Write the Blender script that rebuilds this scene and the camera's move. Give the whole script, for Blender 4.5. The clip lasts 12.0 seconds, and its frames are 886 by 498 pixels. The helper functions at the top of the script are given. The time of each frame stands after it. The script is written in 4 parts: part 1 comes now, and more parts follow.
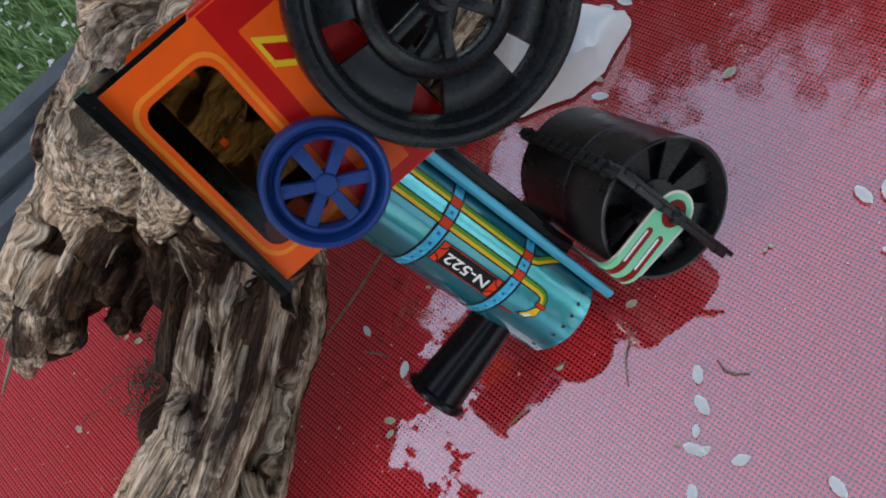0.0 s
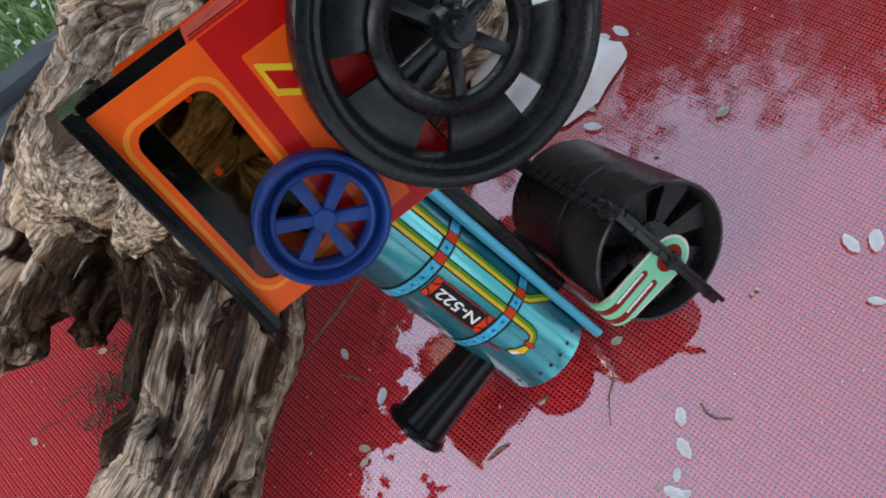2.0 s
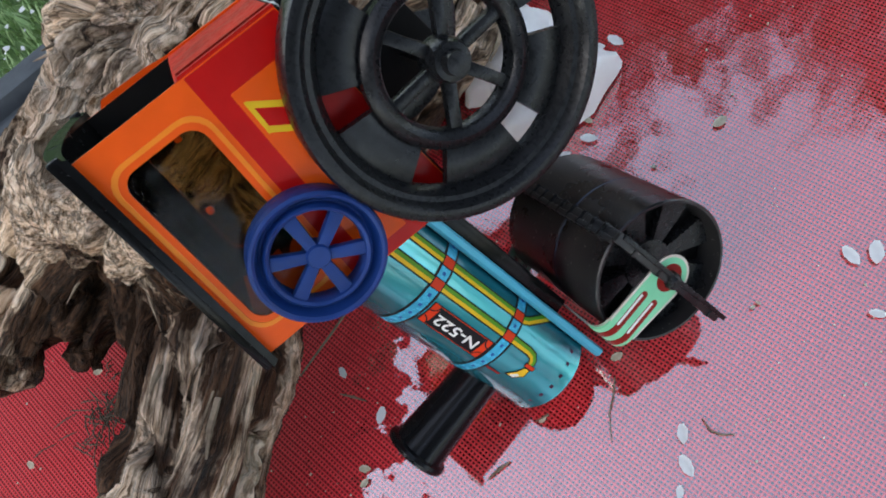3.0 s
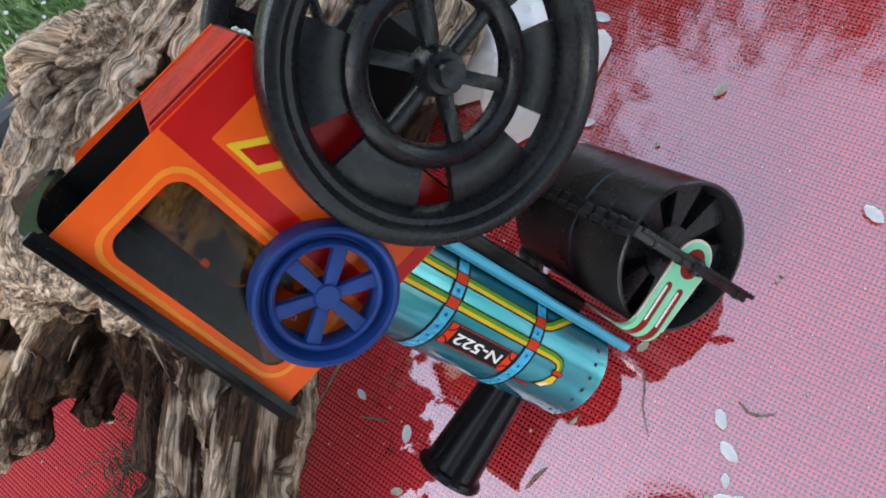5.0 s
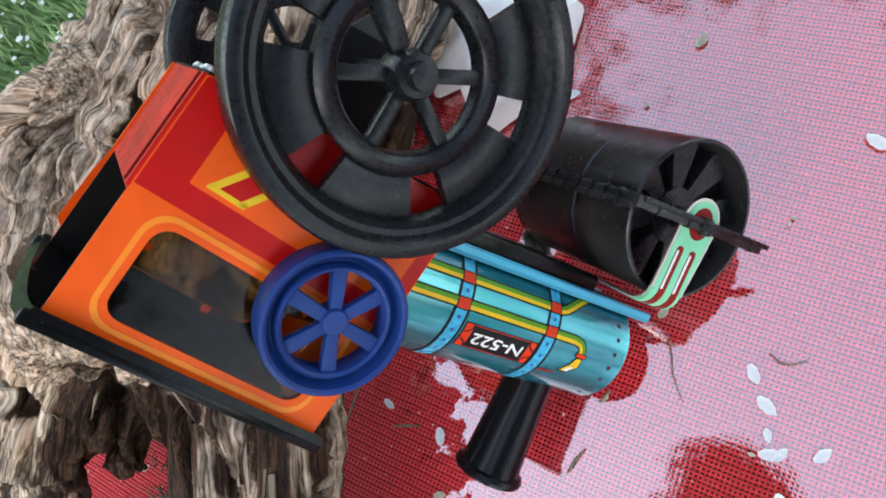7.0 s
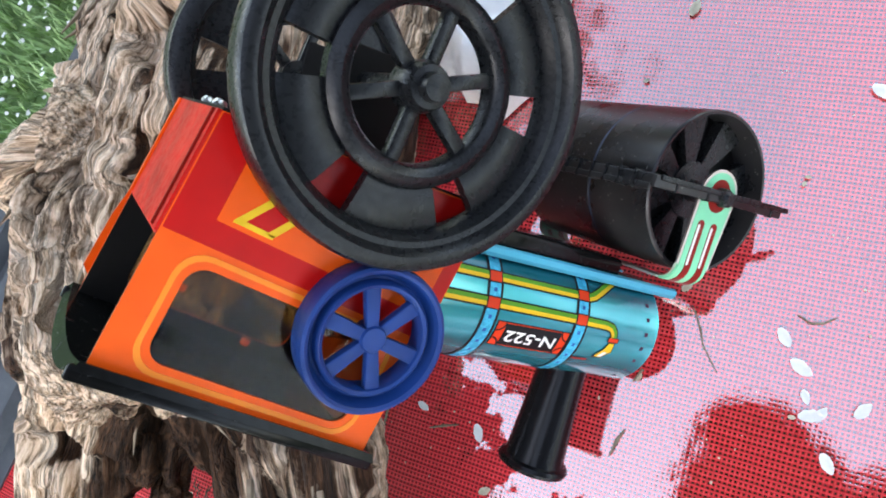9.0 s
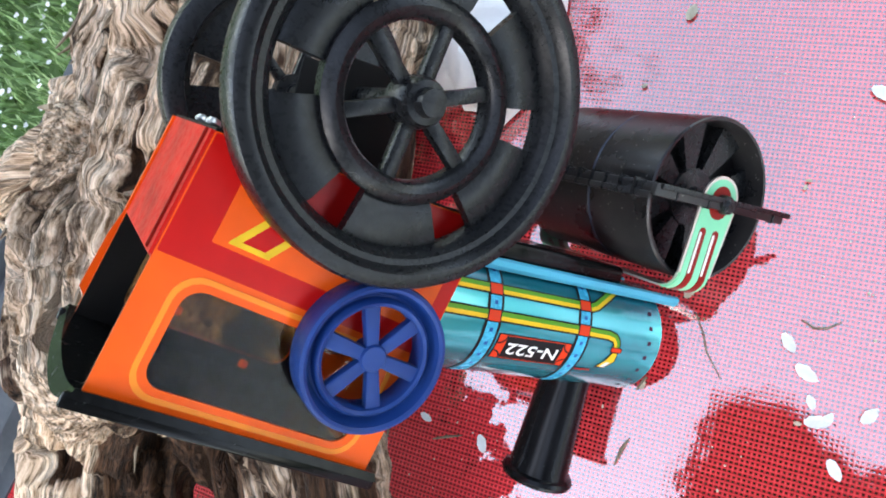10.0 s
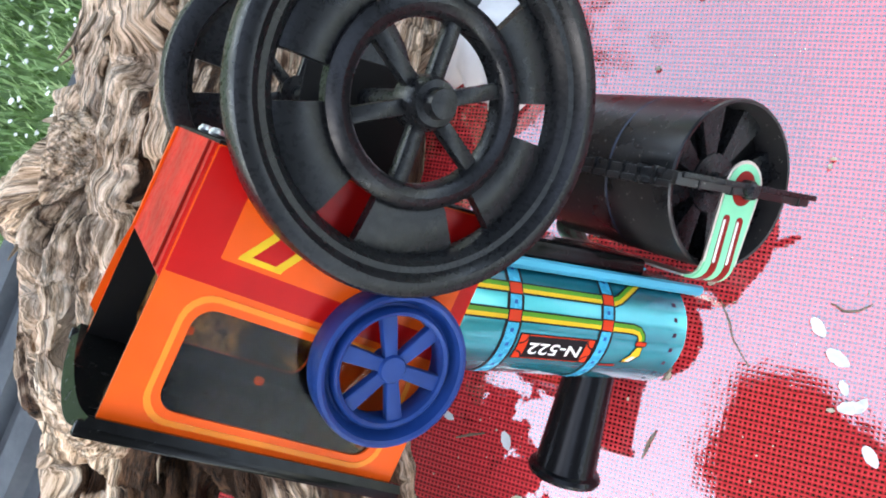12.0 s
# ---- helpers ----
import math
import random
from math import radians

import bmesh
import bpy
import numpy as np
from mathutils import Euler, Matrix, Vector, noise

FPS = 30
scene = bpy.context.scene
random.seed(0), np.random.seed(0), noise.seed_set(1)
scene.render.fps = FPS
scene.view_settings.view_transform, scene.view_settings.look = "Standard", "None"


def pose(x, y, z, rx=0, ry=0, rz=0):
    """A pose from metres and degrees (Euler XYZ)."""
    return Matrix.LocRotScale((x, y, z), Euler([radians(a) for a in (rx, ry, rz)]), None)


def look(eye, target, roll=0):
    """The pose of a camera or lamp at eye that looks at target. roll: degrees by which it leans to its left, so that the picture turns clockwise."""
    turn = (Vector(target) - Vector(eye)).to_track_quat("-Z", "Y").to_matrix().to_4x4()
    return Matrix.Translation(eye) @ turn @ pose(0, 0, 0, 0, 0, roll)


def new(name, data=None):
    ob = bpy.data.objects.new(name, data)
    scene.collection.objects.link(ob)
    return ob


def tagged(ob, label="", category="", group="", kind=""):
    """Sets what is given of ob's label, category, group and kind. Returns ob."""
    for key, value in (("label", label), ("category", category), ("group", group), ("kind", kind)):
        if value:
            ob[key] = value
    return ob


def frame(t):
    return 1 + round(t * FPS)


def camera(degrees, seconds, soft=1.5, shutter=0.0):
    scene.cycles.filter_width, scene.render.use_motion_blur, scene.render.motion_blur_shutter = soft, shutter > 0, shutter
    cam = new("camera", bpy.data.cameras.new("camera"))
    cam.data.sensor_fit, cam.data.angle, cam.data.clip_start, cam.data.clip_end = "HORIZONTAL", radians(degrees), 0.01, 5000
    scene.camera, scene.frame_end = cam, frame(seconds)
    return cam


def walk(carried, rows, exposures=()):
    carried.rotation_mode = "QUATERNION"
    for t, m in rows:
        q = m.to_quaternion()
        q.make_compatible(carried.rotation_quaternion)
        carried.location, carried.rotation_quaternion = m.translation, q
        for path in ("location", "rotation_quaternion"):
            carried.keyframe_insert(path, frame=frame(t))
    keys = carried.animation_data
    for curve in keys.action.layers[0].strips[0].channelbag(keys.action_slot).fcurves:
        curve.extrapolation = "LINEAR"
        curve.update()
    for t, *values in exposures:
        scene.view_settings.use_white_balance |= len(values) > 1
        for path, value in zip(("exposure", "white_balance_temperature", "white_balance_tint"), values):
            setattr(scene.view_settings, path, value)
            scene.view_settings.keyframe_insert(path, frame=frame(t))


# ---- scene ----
cam = camera(64.89, 12.0, soft=1.8)
PATH = [
    (0, (0.00298, -0.00241, 0.27551), (-0.21930, 0.07573, -0.16550), -42.38),
    (0.5, (-0.00048, -0.00161, 0.27674), (-0.21944, 0.07545, -0.16611), -41.78),
    (1, (-0.00503, -0.00343, 0.27677), (-0.21852, 0.07458, -0.16858), -41.02),
    (1.5, (-0.00767, -0.00375, 0.27577), (-0.21989, 0.07205, -0.17057), -41.18),
    (2, (-0.01071, 0.00272, 0.27565), (-0.21348, 0.09467, -0.17205), -35.05),
    (2.5, (-0.01321, 0.00542, 0.27719), (-0.21547, 0.10001, -0.17018), -34.30),
    (3, (-0.01602, 0.01085, 0.27646), (-0.21484, 0.10074, -0.17342), -36.12),
    (5, (-0.02612, 0.01830, 0.27037), (-0.22037, 0.10051, -0.18296), -44.14),
    (5.5, (-0.02664, 0.01943, 0.26829), (-0.22092, 0.09898, -0.18550), -46.00),
    (6, (-0.02605, 0.01995, 0.26774), (-0.22097, 0.09604, -0.18637), -49.73),
    (6.5, (-0.02602, 0.02102, 0.26705), (-0.22096, 0.09507, -0.18740), -52.29),
    (7, (-0.02751, 0.02300, 0.26700), (-0.22435, 0.09525, -0.18691), -55.77),
    (9, (-0.03283, 0.02554, 0.26971), (-0.23094, 0.08980, -0.18485), -64.27),
    (9.5, (-0.03319, 0.02721, 0.26805), (-0.23292, 0.08929, -0.18610), -65.31),
    (10, (-0.03354, 0.02852, 0.26842), (-0.23212, 0.09474, -0.18565), -64.88),
    (10.5, (-0.03385, 0.02894, 0.26717), (-0.23360, 0.09375, -0.18659), -65.83),
    (11, (-0.03478, 0.03081, 0.26532), (-0.23769, 0.08971, -0.18784), -68.32),
    (11.5, (-0.03548, 0.03171, 0.26473), (-0.23972, 0.08943, -0.18798), -69.23),
    (12, (-0.03618, 0.03253, 0.26463), (-0.24341, 0.08856, -0.18694), -70.35),
]
walk(cam, [(t, look(eye, target, roll)) for t, eye, target, roll in PATH], exposures=[(0.0, -1.55), (3.0, -1.2), (6.0, -0.9), (9.0, -0.45), (12.0, -0.25)])

# ---- sky and sun: bright overcast, open overhead, trees around ----
SUN_EL, SUN_AZ = radians(44), radians(-112)
world = bpy.data.worlds.new("world")
scene.world = world
world.use_nodes = True
wn = world.node_tree.nodes
sky = wn.new("ShaderNodeTexSky")
sky.sky_type, sky.sun_disc = "NISHITA", False
sky.sun_elevation, sky.sun_rotation = SUN_EL, radians(90) - SUN_AZ
sky.air_density, sky.dust_density, sky.ozone_density = 1.0, 0.9, 1.0
soft_sky = wn.new("ShaderNodeHueSaturation")
soft_sky.inputs["Saturation"].default_value = 0.65
soft_sky.inputs["Value"].default_value = 1.0
world.node_tree.links.new(sky.outputs["Color"], soft_sky.inputs["Color"])
world.node_tree.links.new(soft_sky.outputs["Color"], wn["Background"].inputs["Color"])
wn["Background"].inputs["Strength"].default_value = 1.3
sun = new("sun", bpy.data.lights.new("sun", "SUN"))
sun.data.energy, sun.data.angle, sun.data.color = 0.6, radians(40), (1.0, 0.97, 0.92)
sun.matrix_world = look((math.cos(SUN_AZ) * math.cos(SUN_EL), math.sin(SUN_AZ) * math.cos(SUN_EL), math.sin(SUN_EL)), (0, 0, 0))


# ---- materials ----
def nodes_of(name):
    m = bpy.data.materials.new(name)
    m.use_nodes = True
    t = m.node_tree
    return m, t, t.nodes["Principled BSDF"]


def link(t, a, b):
    t.links.new(a, b)


def value(t, op, a, b=None, c=None):
    n = t.nodes.new("ShaderNodeMath")
    n.operation = op
    for i, v in enumerate((a, b, c)):
        if v is None:
            continue
        if isinstance(v, (int, float)):
            n.inputs[i].default_value = v
        else:
            link(t, v, n.inputs[i])
    return n.outputs[0]


def noise_tex(t, vec, scale, detail=4.0, rough=0.55):
    n = t.nodes.new("ShaderNodeTexNoise")
    n.inputs["Scale"].default_value, n.inputs["Detail"].default_value, n.inputs["Roughness"].default_value = scale, detail, rough
    if vec is not None:
        link(t, vec, n.inputs["Vector"])
    return n.outputs["Fac"]


def ramp(t, fac, stops, ease="LINEAR"):
    n = t.nodes.new("ShaderNodeValToRGB")
    n.color_ramp.interpolation = ease
    e = n.color_ramp.elements
    while len(e) < len(stops):
        e.new(0.5)
    for el, (p, c) in zip(e, stops):
        el.position, el.color = p, (*c, 1)
    link(t, fac, n.inputs["Fac"])
    return n.outputs["Color"]


def mixed(t, fac, a, b):
    n = t.nodes.new("ShaderNodeMix")
    n.data_type = "RGBA"
    if isinstance(fac, (int, float)):
        n.inputs["Factor"].default_value = fac
    else:
        link(t, fac, n.inputs["Factor"])
    for sock, v in ((n.inputs[6], a), (n.inputs[7], b)):
        if isinstance(v, tuple):
            sock.default_value = (*v, 1)
        else:
            link(t, v, sock)
    return n.outputs[2]


def bump(t, height, strength, dist, normal=None):
    n = t.nodes.new("ShaderNodeBump")
    n.inputs["Strength"].default_value, n.inputs["Distance"].default_value = strength, dist
    link(t, height, n.inputs["Height"])
    if normal is not None:
        link(t, normal, n.inputs["Normal"])
    return n.outputs["Normal"]


def coords(t):
    return t.nodes.new("ShaderNodeTexCoord").outputs["Object"]


def paint(name, color, rough=0.25, metallic=0.0, coat=0.03, vary=0.08, grime=0.2, scale=120.0, relief=0.00004, spec=0.14):
    """Lithographed tin or moulded plastic: a base colour with slight mottling, scuffs in the gloss and fine relief."""
    m, t, b = nodes_of(name)
    v = coords(t)
    fine, broad = noise_tex(t, v, scale * 4, 6), noise_tex(t, v, scale * 0.5, 3)
    dark = tuple(c * (1 - vary) * 0.92 for c in color)
    light = tuple(min(1, c * (1 + vary)) for c in color)
    link(t, ramp(t, broad, [(0.3, dark), (0.7, light)]), b.inputs["Base Color"])
    scuff = ramp(t, fine, [(0.45, (rough,) * 3), (0.75, (min(1, rough + grime),) * 3)])
    link(t, scuff, b.inputs["Roughness"])
    b.inputs["Metallic"].default_value = metallic
    b.inputs["Specular IOR Level"].default_value = spec
    b.inputs["Coat Weight"].default_value = coat
    b.inputs["Coat Roughness"].default_value = 0.08
    link(t, bump(t, fine, 0.25, relief), b.inputs["Normal"])
    return m


ORANGE = paint("orange_tin", (0.82, 0.10, 0.006), 0.3)
ORANGE_LIGHT = paint("light_orange_line", (0.86, 0.24, 0.02), 0.3)
RED = paint("red_tin", (0.50, 0.006, 0.005), 0.3)
RED_WORN = paint("worn_red_tin", (0.56, 0.016, 0.010), 0.32, vary=0.3, scale=150, coat=0.0, spec=0.14)
VERMILION = paint("vermilion_print", (0.66, 0.045, 0.010), 0.3)
YELLOW = paint("yellow_print", (0.78, 0.50, 0.02), 0.3)
GREEN = paint("green_print", (0.10, 0.30, 0.02), 0.3)
BLACK_PRINT = paint("black_print", (0.006, 0.006, 0.007), 0.3)
WHITE_PRINT = paint("white_print", (0.75, 0.74, 0.70), 0.3)
CYAN = paint("cyan_print", (0.06, 0.42, 0.62), 0.22, 0.2)
FLANGE = paint("light_blue_tin_edge", (0.08, 0.40, 0.56), 0.28, 0.2, 0.1, 0.03, 0.05, 60, 0.0)
BLUE_DOT = paint("dark_blue_print", (0.02, 0.10, 0.30), 0.3)
MINT = paint("mint_tin", (0.22, 0.62, 0.36), 0.3)
MAROON = paint("maroon_print", (0.22, 0.012, 0.008), 0.35)
RIVET = paint("dark_rivet_print", (0.035, 0.008, 0.03), 0.35)
BARE = paint("bare_tin", (0.62, 0.58, 0.52), 0.35, 0.9, 0.0)
ROOF = paint("black_gloss_tin", (0.005, 0.005, 0.005), 0.14, 0.0, 0.0, spec=0.14)
INSIDE = paint("dark_shaded_tin", (0.008, 0.0075, 0.007), 0.5, 0.0, 0.0, spec=0.12)
PLASTIC = paint("black_plastic", (0.008, 0.0085, 0.0095), 0.27, 0.0, 0.0, 0.2, 0.15, 200, 0.00002, 0.27)
CHIMNEY = paint("black_gloss_plastic", (0.006, 0.006, 0.007), 0.22, 0.0, 0.1, grime=0.08)
BLUE = paint("blue_plastic", (0.008, 0.036, 0.17), 0.42, 0.0, 0.0, 0.15, spec=0.3)
SMOKE, smoke_tree, smoke_b = nodes_of("smoky_celluloid")
smoke_b.inputs["Base Color"].default_value = (0.52, 0.42, 0.24, 1)
smoke_b.inputs["Transmission Weight"].default_value = 1.0
smoke_b.inputs["Roughness"].default_value = 0.06
smoke_b.inputs["IOR"].default_value = 1.2
link(smoke_tree, bump(smoke_tree, noise_tex(smoke_tree, coords(smoke_tree), 70, 2), 0.1, 0.0004), smoke_b.inputs["Normal"])
STEEL = paint("steel", (0.55, 0.55, 0.53), 0.3, 1.0, 0.0)


def dusty_plastic():
    m, t, b = nodes_of("dusty_black_plastic")
    v = coords(t)
    dust = noise_tex(t, v, 45, 5, 0.6)
    specks = noise_tex(t, v, 700, 2)
    fac = value(t, "MULTIPLY", ramp(t, dust, [(0.42, (0, 0, 0)), (0.8, (1, 1, 1))]), 0.06)
    fac = value(t, "ADD", fac, value(t, "MULTIPLY", ramp(t, specks, [(0.68, (0, 0, 0)), (0.72, (1, 1, 1))]), 0.30))
    link(t, mixed(t, fac, (0.009, 0.009, 0.010), (0.45, 0.42, 0.38)), b.inputs["Base Color"])
    link(t, ramp(t, dust, [(0.3, (0.18,) * 3), (0.7, (0.42,) * 3)]), b.inputs["Roughness"])
    b.inputs["Specular IOR Level"].default_value = 0.34
    link(t, bump(t, specks, 0.2, 0.0001), b.inputs["Normal"])
    return m


DUSTY = dusty_plastic()


def teal_banded():
    """Metallic teal tin in printed bands, with highlight and shaded edges painted in."""
    m, t, b = nodes_of("teal_tin")
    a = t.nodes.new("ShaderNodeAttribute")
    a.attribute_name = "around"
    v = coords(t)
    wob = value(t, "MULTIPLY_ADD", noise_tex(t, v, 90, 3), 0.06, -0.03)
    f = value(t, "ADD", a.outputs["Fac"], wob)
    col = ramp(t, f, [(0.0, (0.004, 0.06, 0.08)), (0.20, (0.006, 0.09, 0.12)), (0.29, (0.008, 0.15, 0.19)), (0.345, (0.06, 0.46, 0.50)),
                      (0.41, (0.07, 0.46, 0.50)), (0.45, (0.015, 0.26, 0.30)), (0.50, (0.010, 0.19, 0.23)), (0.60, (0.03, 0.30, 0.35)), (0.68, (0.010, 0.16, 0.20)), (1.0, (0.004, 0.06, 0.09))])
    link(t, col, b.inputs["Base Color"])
    b.inputs["Metallic"].default_value = 0.35
    scr = noise_tex(t, v, 500, 5)
    link(t, ramp(t, scr, [(0.4, (0.17,) * 3), (0.75, (0.26,) * 3)]), b.inputs["Roughness"])
    b.inputs["Coat Weight"].default_value = 0.45
    link(t, bump(t, noise_tex(t, v, 50, 2), 0.12, 0.0004), b.inputs["Normal"])
    return m


TEAL = teal_banded()


def fabric_material():
    """Red woven vinyl netting under a film of rain water: matt relief of yarns below, a smooth clear layer above where it is wet."""
    m, t, b = nodes_of("red_netting")
    v = coords(t)
    rot = t.nodes.new("ShaderNodeMapping")
    rot.inputs["Rotation"].default_value = (0, 0, radians(WEAVE))
    link(t, v, rot.inputs["Vector"])
    warp = noise_tex(t, v, 25, 2)
    sep = t.nodes.new("ShaderNodeSeparateXYZ")
    link(t, rot.outputs["Vector"], sep.inputs[0])
    u = value(t, "MULTIPLY_ADD", warp, 0.0012, sep.outputs[0])
    w = value(t, "MULTIPLY_ADD", noise_tex(t, v, 31, 2), 0.0012, sep.outputs[1])
    su = value(t, "SINE", value(t, "MULTIPLY", u, 2 * math.pi / PITCH_U))
    sw = value(t, "SINE", value(t, "MULTIPLY", w, 2 * math.pi / PITCH_W))
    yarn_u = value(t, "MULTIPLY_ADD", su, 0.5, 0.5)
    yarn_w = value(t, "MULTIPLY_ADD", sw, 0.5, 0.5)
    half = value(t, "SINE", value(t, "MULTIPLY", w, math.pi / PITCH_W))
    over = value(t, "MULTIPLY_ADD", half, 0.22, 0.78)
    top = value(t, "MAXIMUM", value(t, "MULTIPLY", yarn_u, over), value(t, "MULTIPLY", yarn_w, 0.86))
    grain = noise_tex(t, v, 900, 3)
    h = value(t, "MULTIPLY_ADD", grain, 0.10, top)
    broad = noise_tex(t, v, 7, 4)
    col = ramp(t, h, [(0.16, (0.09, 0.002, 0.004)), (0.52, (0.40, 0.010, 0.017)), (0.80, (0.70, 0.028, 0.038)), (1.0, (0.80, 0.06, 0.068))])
    stain = noise_tex(t, v, 38, 6, 0.65)
    col = mixed(t, value(t, "MULTIPLY", ramp(t, stain, [(0.62, (0, 0, 0)), (0.78, (1, 1, 1))]), 0.30), col, (0.20, 0.13, 0.10))
    link(t, col, b.inputs["Base Color"])
    b.inputs["Roughness"].default_value = 0.55
    b.inputs["Specular IOR Level"].default_value = 0.2
    link(t, bump(t, h, 0.9, 0.0006), b.inputs["Normal"])
    # the water film: everywhere but on a drier stretch beside the wood
    dry = t.nodes.new("ShaderNodeSeparateXYZ")
    link(t, v, dry.inputs[0])
    edge = value(t, "ADD", value(t, "MULTIPLY_ADD", dry.outputs[0], 1.0, 0.118), value(t, "MULTIPLY", dry.outputs[1], 0.5))
    edge = value(t, "ADD", edge, value(t, "MULTIPLY_ADD", noise_tex(t, v, 34, 6, 0.62), 0.30, -0.15))
    wet = t.nodes.new("ShaderNodeMapRange")
    wet.inputs["From Min"].default_value, wet.inputs["From Max"].default_value = 0.0, 0.004
    link(t, edge, wet.inputs["Value"])
    link(t, wet.outputs[0], b.inputs["Coat Weight"])
    b.inputs["Coat IOR"].default_value = 3.0
    b.inputs["Coat Roughness"].default_value = 0.02
    link(t, bump(t, value(t, "MULTIPLY_ADD", top, 0.03, noise_tex(t, v, 40, 3)), 0.12, 0.0012), b.inputs["Coat Normal"])
    return m


WEAVE, PITCH_U, PITCH_W = 6.0, 0.00165, 0.0016
NETTING = fabric_material()


def wood_material(name="weathered_wood", pale=1.0):
    m, t, b = nodes_of(name)
    a = t.nodes.new("ShaderNodeAttribute")
    a.attribute_name = "grain"
    v = coords(t)
    st = t.nodes.new("ShaderNodeMapping")
    st.inputs["Scale"].default_value = (1, 1, 0.09)
    link(t, a.outputs["Vector"], st.inputs["Vector"])
    fibre = noise_tex(t, st.outputs["Vector"], 700, 8, 0.7)
    streak = noise_tex(t, st.outputs["Vector"], 95, 6, 0.6)
    broad = noise_tex(t, v, 16, 5, 0.6)
    # alpha carries rot plus shade painted into cracks and hollows
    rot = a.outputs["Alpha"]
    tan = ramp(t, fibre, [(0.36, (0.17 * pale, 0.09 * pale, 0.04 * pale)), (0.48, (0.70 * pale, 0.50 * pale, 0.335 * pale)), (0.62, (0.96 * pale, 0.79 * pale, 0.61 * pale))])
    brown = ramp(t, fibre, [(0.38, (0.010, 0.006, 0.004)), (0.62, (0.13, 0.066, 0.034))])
    st2 = t.nodes.new("ShaderNodeMapping")
    st2.inputs["Scale"].default_value = (1, 1, 0.05)
    link(t, a.outputs["Vector"], st2.inputs["Vector"])
    split = value(t, "ABSOLUTE", value(t, "SUBTRACT", noise_tex(t, st2.outputs["Vector"], 90, 6, 0.62), 0.5))
    check = ramp(t, split, [(0.0, (0, 0, 0)), (0.022, (1, 1, 1))])
    hair = value(t, "ABSOLUTE", value(t, "SUBTRACT", noise_tex(t, st2.outputs["Vector"], 380, 6, 0.6), 0.5))
    hairs = ramp(t, hair, [(0.0, (0.35, 0.35, 0.35)), (0.05, (1, 1, 1))])
    lines = t.nodes.new("ShaderNodeMix")
    lines.data_type, lines.blend_type = "RGBA", "MULTIPLY"
    lines.inputs["Factor"].default_value = 1.0
    link(t, check, lines.inputs[6]), link(t, hairs, lines.inputs[7])
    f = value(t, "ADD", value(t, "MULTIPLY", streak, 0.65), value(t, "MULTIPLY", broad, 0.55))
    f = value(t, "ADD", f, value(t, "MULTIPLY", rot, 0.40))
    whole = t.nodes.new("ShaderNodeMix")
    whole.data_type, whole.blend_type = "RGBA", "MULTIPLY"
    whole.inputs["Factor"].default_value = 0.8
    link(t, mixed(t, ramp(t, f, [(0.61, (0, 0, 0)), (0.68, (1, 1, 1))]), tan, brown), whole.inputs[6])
    link(t, lines.outputs[2], whole.inputs[7])
    link(t, whole.outputs[2], b.inputs["Base Color"])
    link(t, ramp(t, broad, [(0.35, (0.78,) * 3), (0.75, (0.35,) * 3)]), b.inputs["Roughness"])
    b.inputs["Specular IOR Level"].default_value = 0.15
    n1 = bump(t, streak, 1.0, 0.0016)
    n2 = bump(t, noise_tex(t, v, 260, 6, 0.7), 0.6, 0.0012, n1)
    n3 = bump(t, lines.outputs[2], 0.8, 0.0009, n2)
    link(t, bump(t, fibre, 0.9, 0.0010, n3), b.inputs["Normal"])
    return m


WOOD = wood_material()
# same wood, darkened in colour for the shaded hollow
ROTTEN_SHADED = wood_material("rotten_shaded_wood", 0.16)


def simple(name, stops, scale, rough, relief=0.002, strength=0.5, detail=6, spec=0.5):
    m, t, b = nodes_of(name)
    v = coords(t)
    n = noise_tex(t, v, scale, detail, 0.62)
    link(t, ramp(t, n, stops), b.inputs["Base Color"])
    b.inputs["Roughness"].default_value = rough
    b.inputs["Specular IOR Level"].default_value = spec
    link(t, bump(t, noise_tex(t, v, scale * 3.1, detail), strength, relief), b.inputs["Normal"])
    return m


GREY = simple("grey_plastic", [(0.3, (0.035, 0.042, 0.05)), (0.7, (0.075, 0.085, 0.095))], 60, 0.42, 0.0003)
FIBRE = simple("wood_fibre", [(0.3, (0.10, 0.065, 0.04)), (0.7, (0.42, 0.33, 0.23))], 90, 0.75, 0.0004)
LAWN = simple("lawn", [(0.3, (0.05, 0.10, 0.022)), (0.7, (0.13, 0.22, 0.06))], 9, 0.8, 0.02)
BLADE = simple("grass_blade", [(0.3, (0.14, 0.26, 0.07)), (0.7, (0.38, 0.52, 0.22))], 14, 0.5, 0.0005)
LEAF = simple("tree_leaf", [(0.3, (0.025, 0.055, 0.012)), (0.7, (0.06, 0.11, 0.025))], 0.8, 0.55, 0.002)
BARK = simple("tree_bark", [(0.3, (0.05, 0.04, 0.03)), (0.7, (0.16, 0.13, 0.10))], 6, 0.85, 0.02)
PETAL = simple("white_petal", [(0.3, (0.66, 0.66, 0.65)), (0.7, (0.82, 0.82, 0.80))], 300, 0.5, 0.0002, 0.3)
HUSK = simple("pale_husk", [(0.3, (0.38, 0.33, 0.22)), (0.7, (0.66, 0.60, 0.46))], 400, 0.6, 0.0003)
STRAW = simple("straw", [(0.3, (0.10, 0.07, 0.04)), (0.7, (0.22, 0.17, 0.11))], 200, 0.6, 0.0003)
DEBRIS = simple("brown_litter", [(0.3, (0.03, 0.02, 0.012)), (0.7, (0.12, 0.08, 0.05))], 300, 0.7, 0.0004)
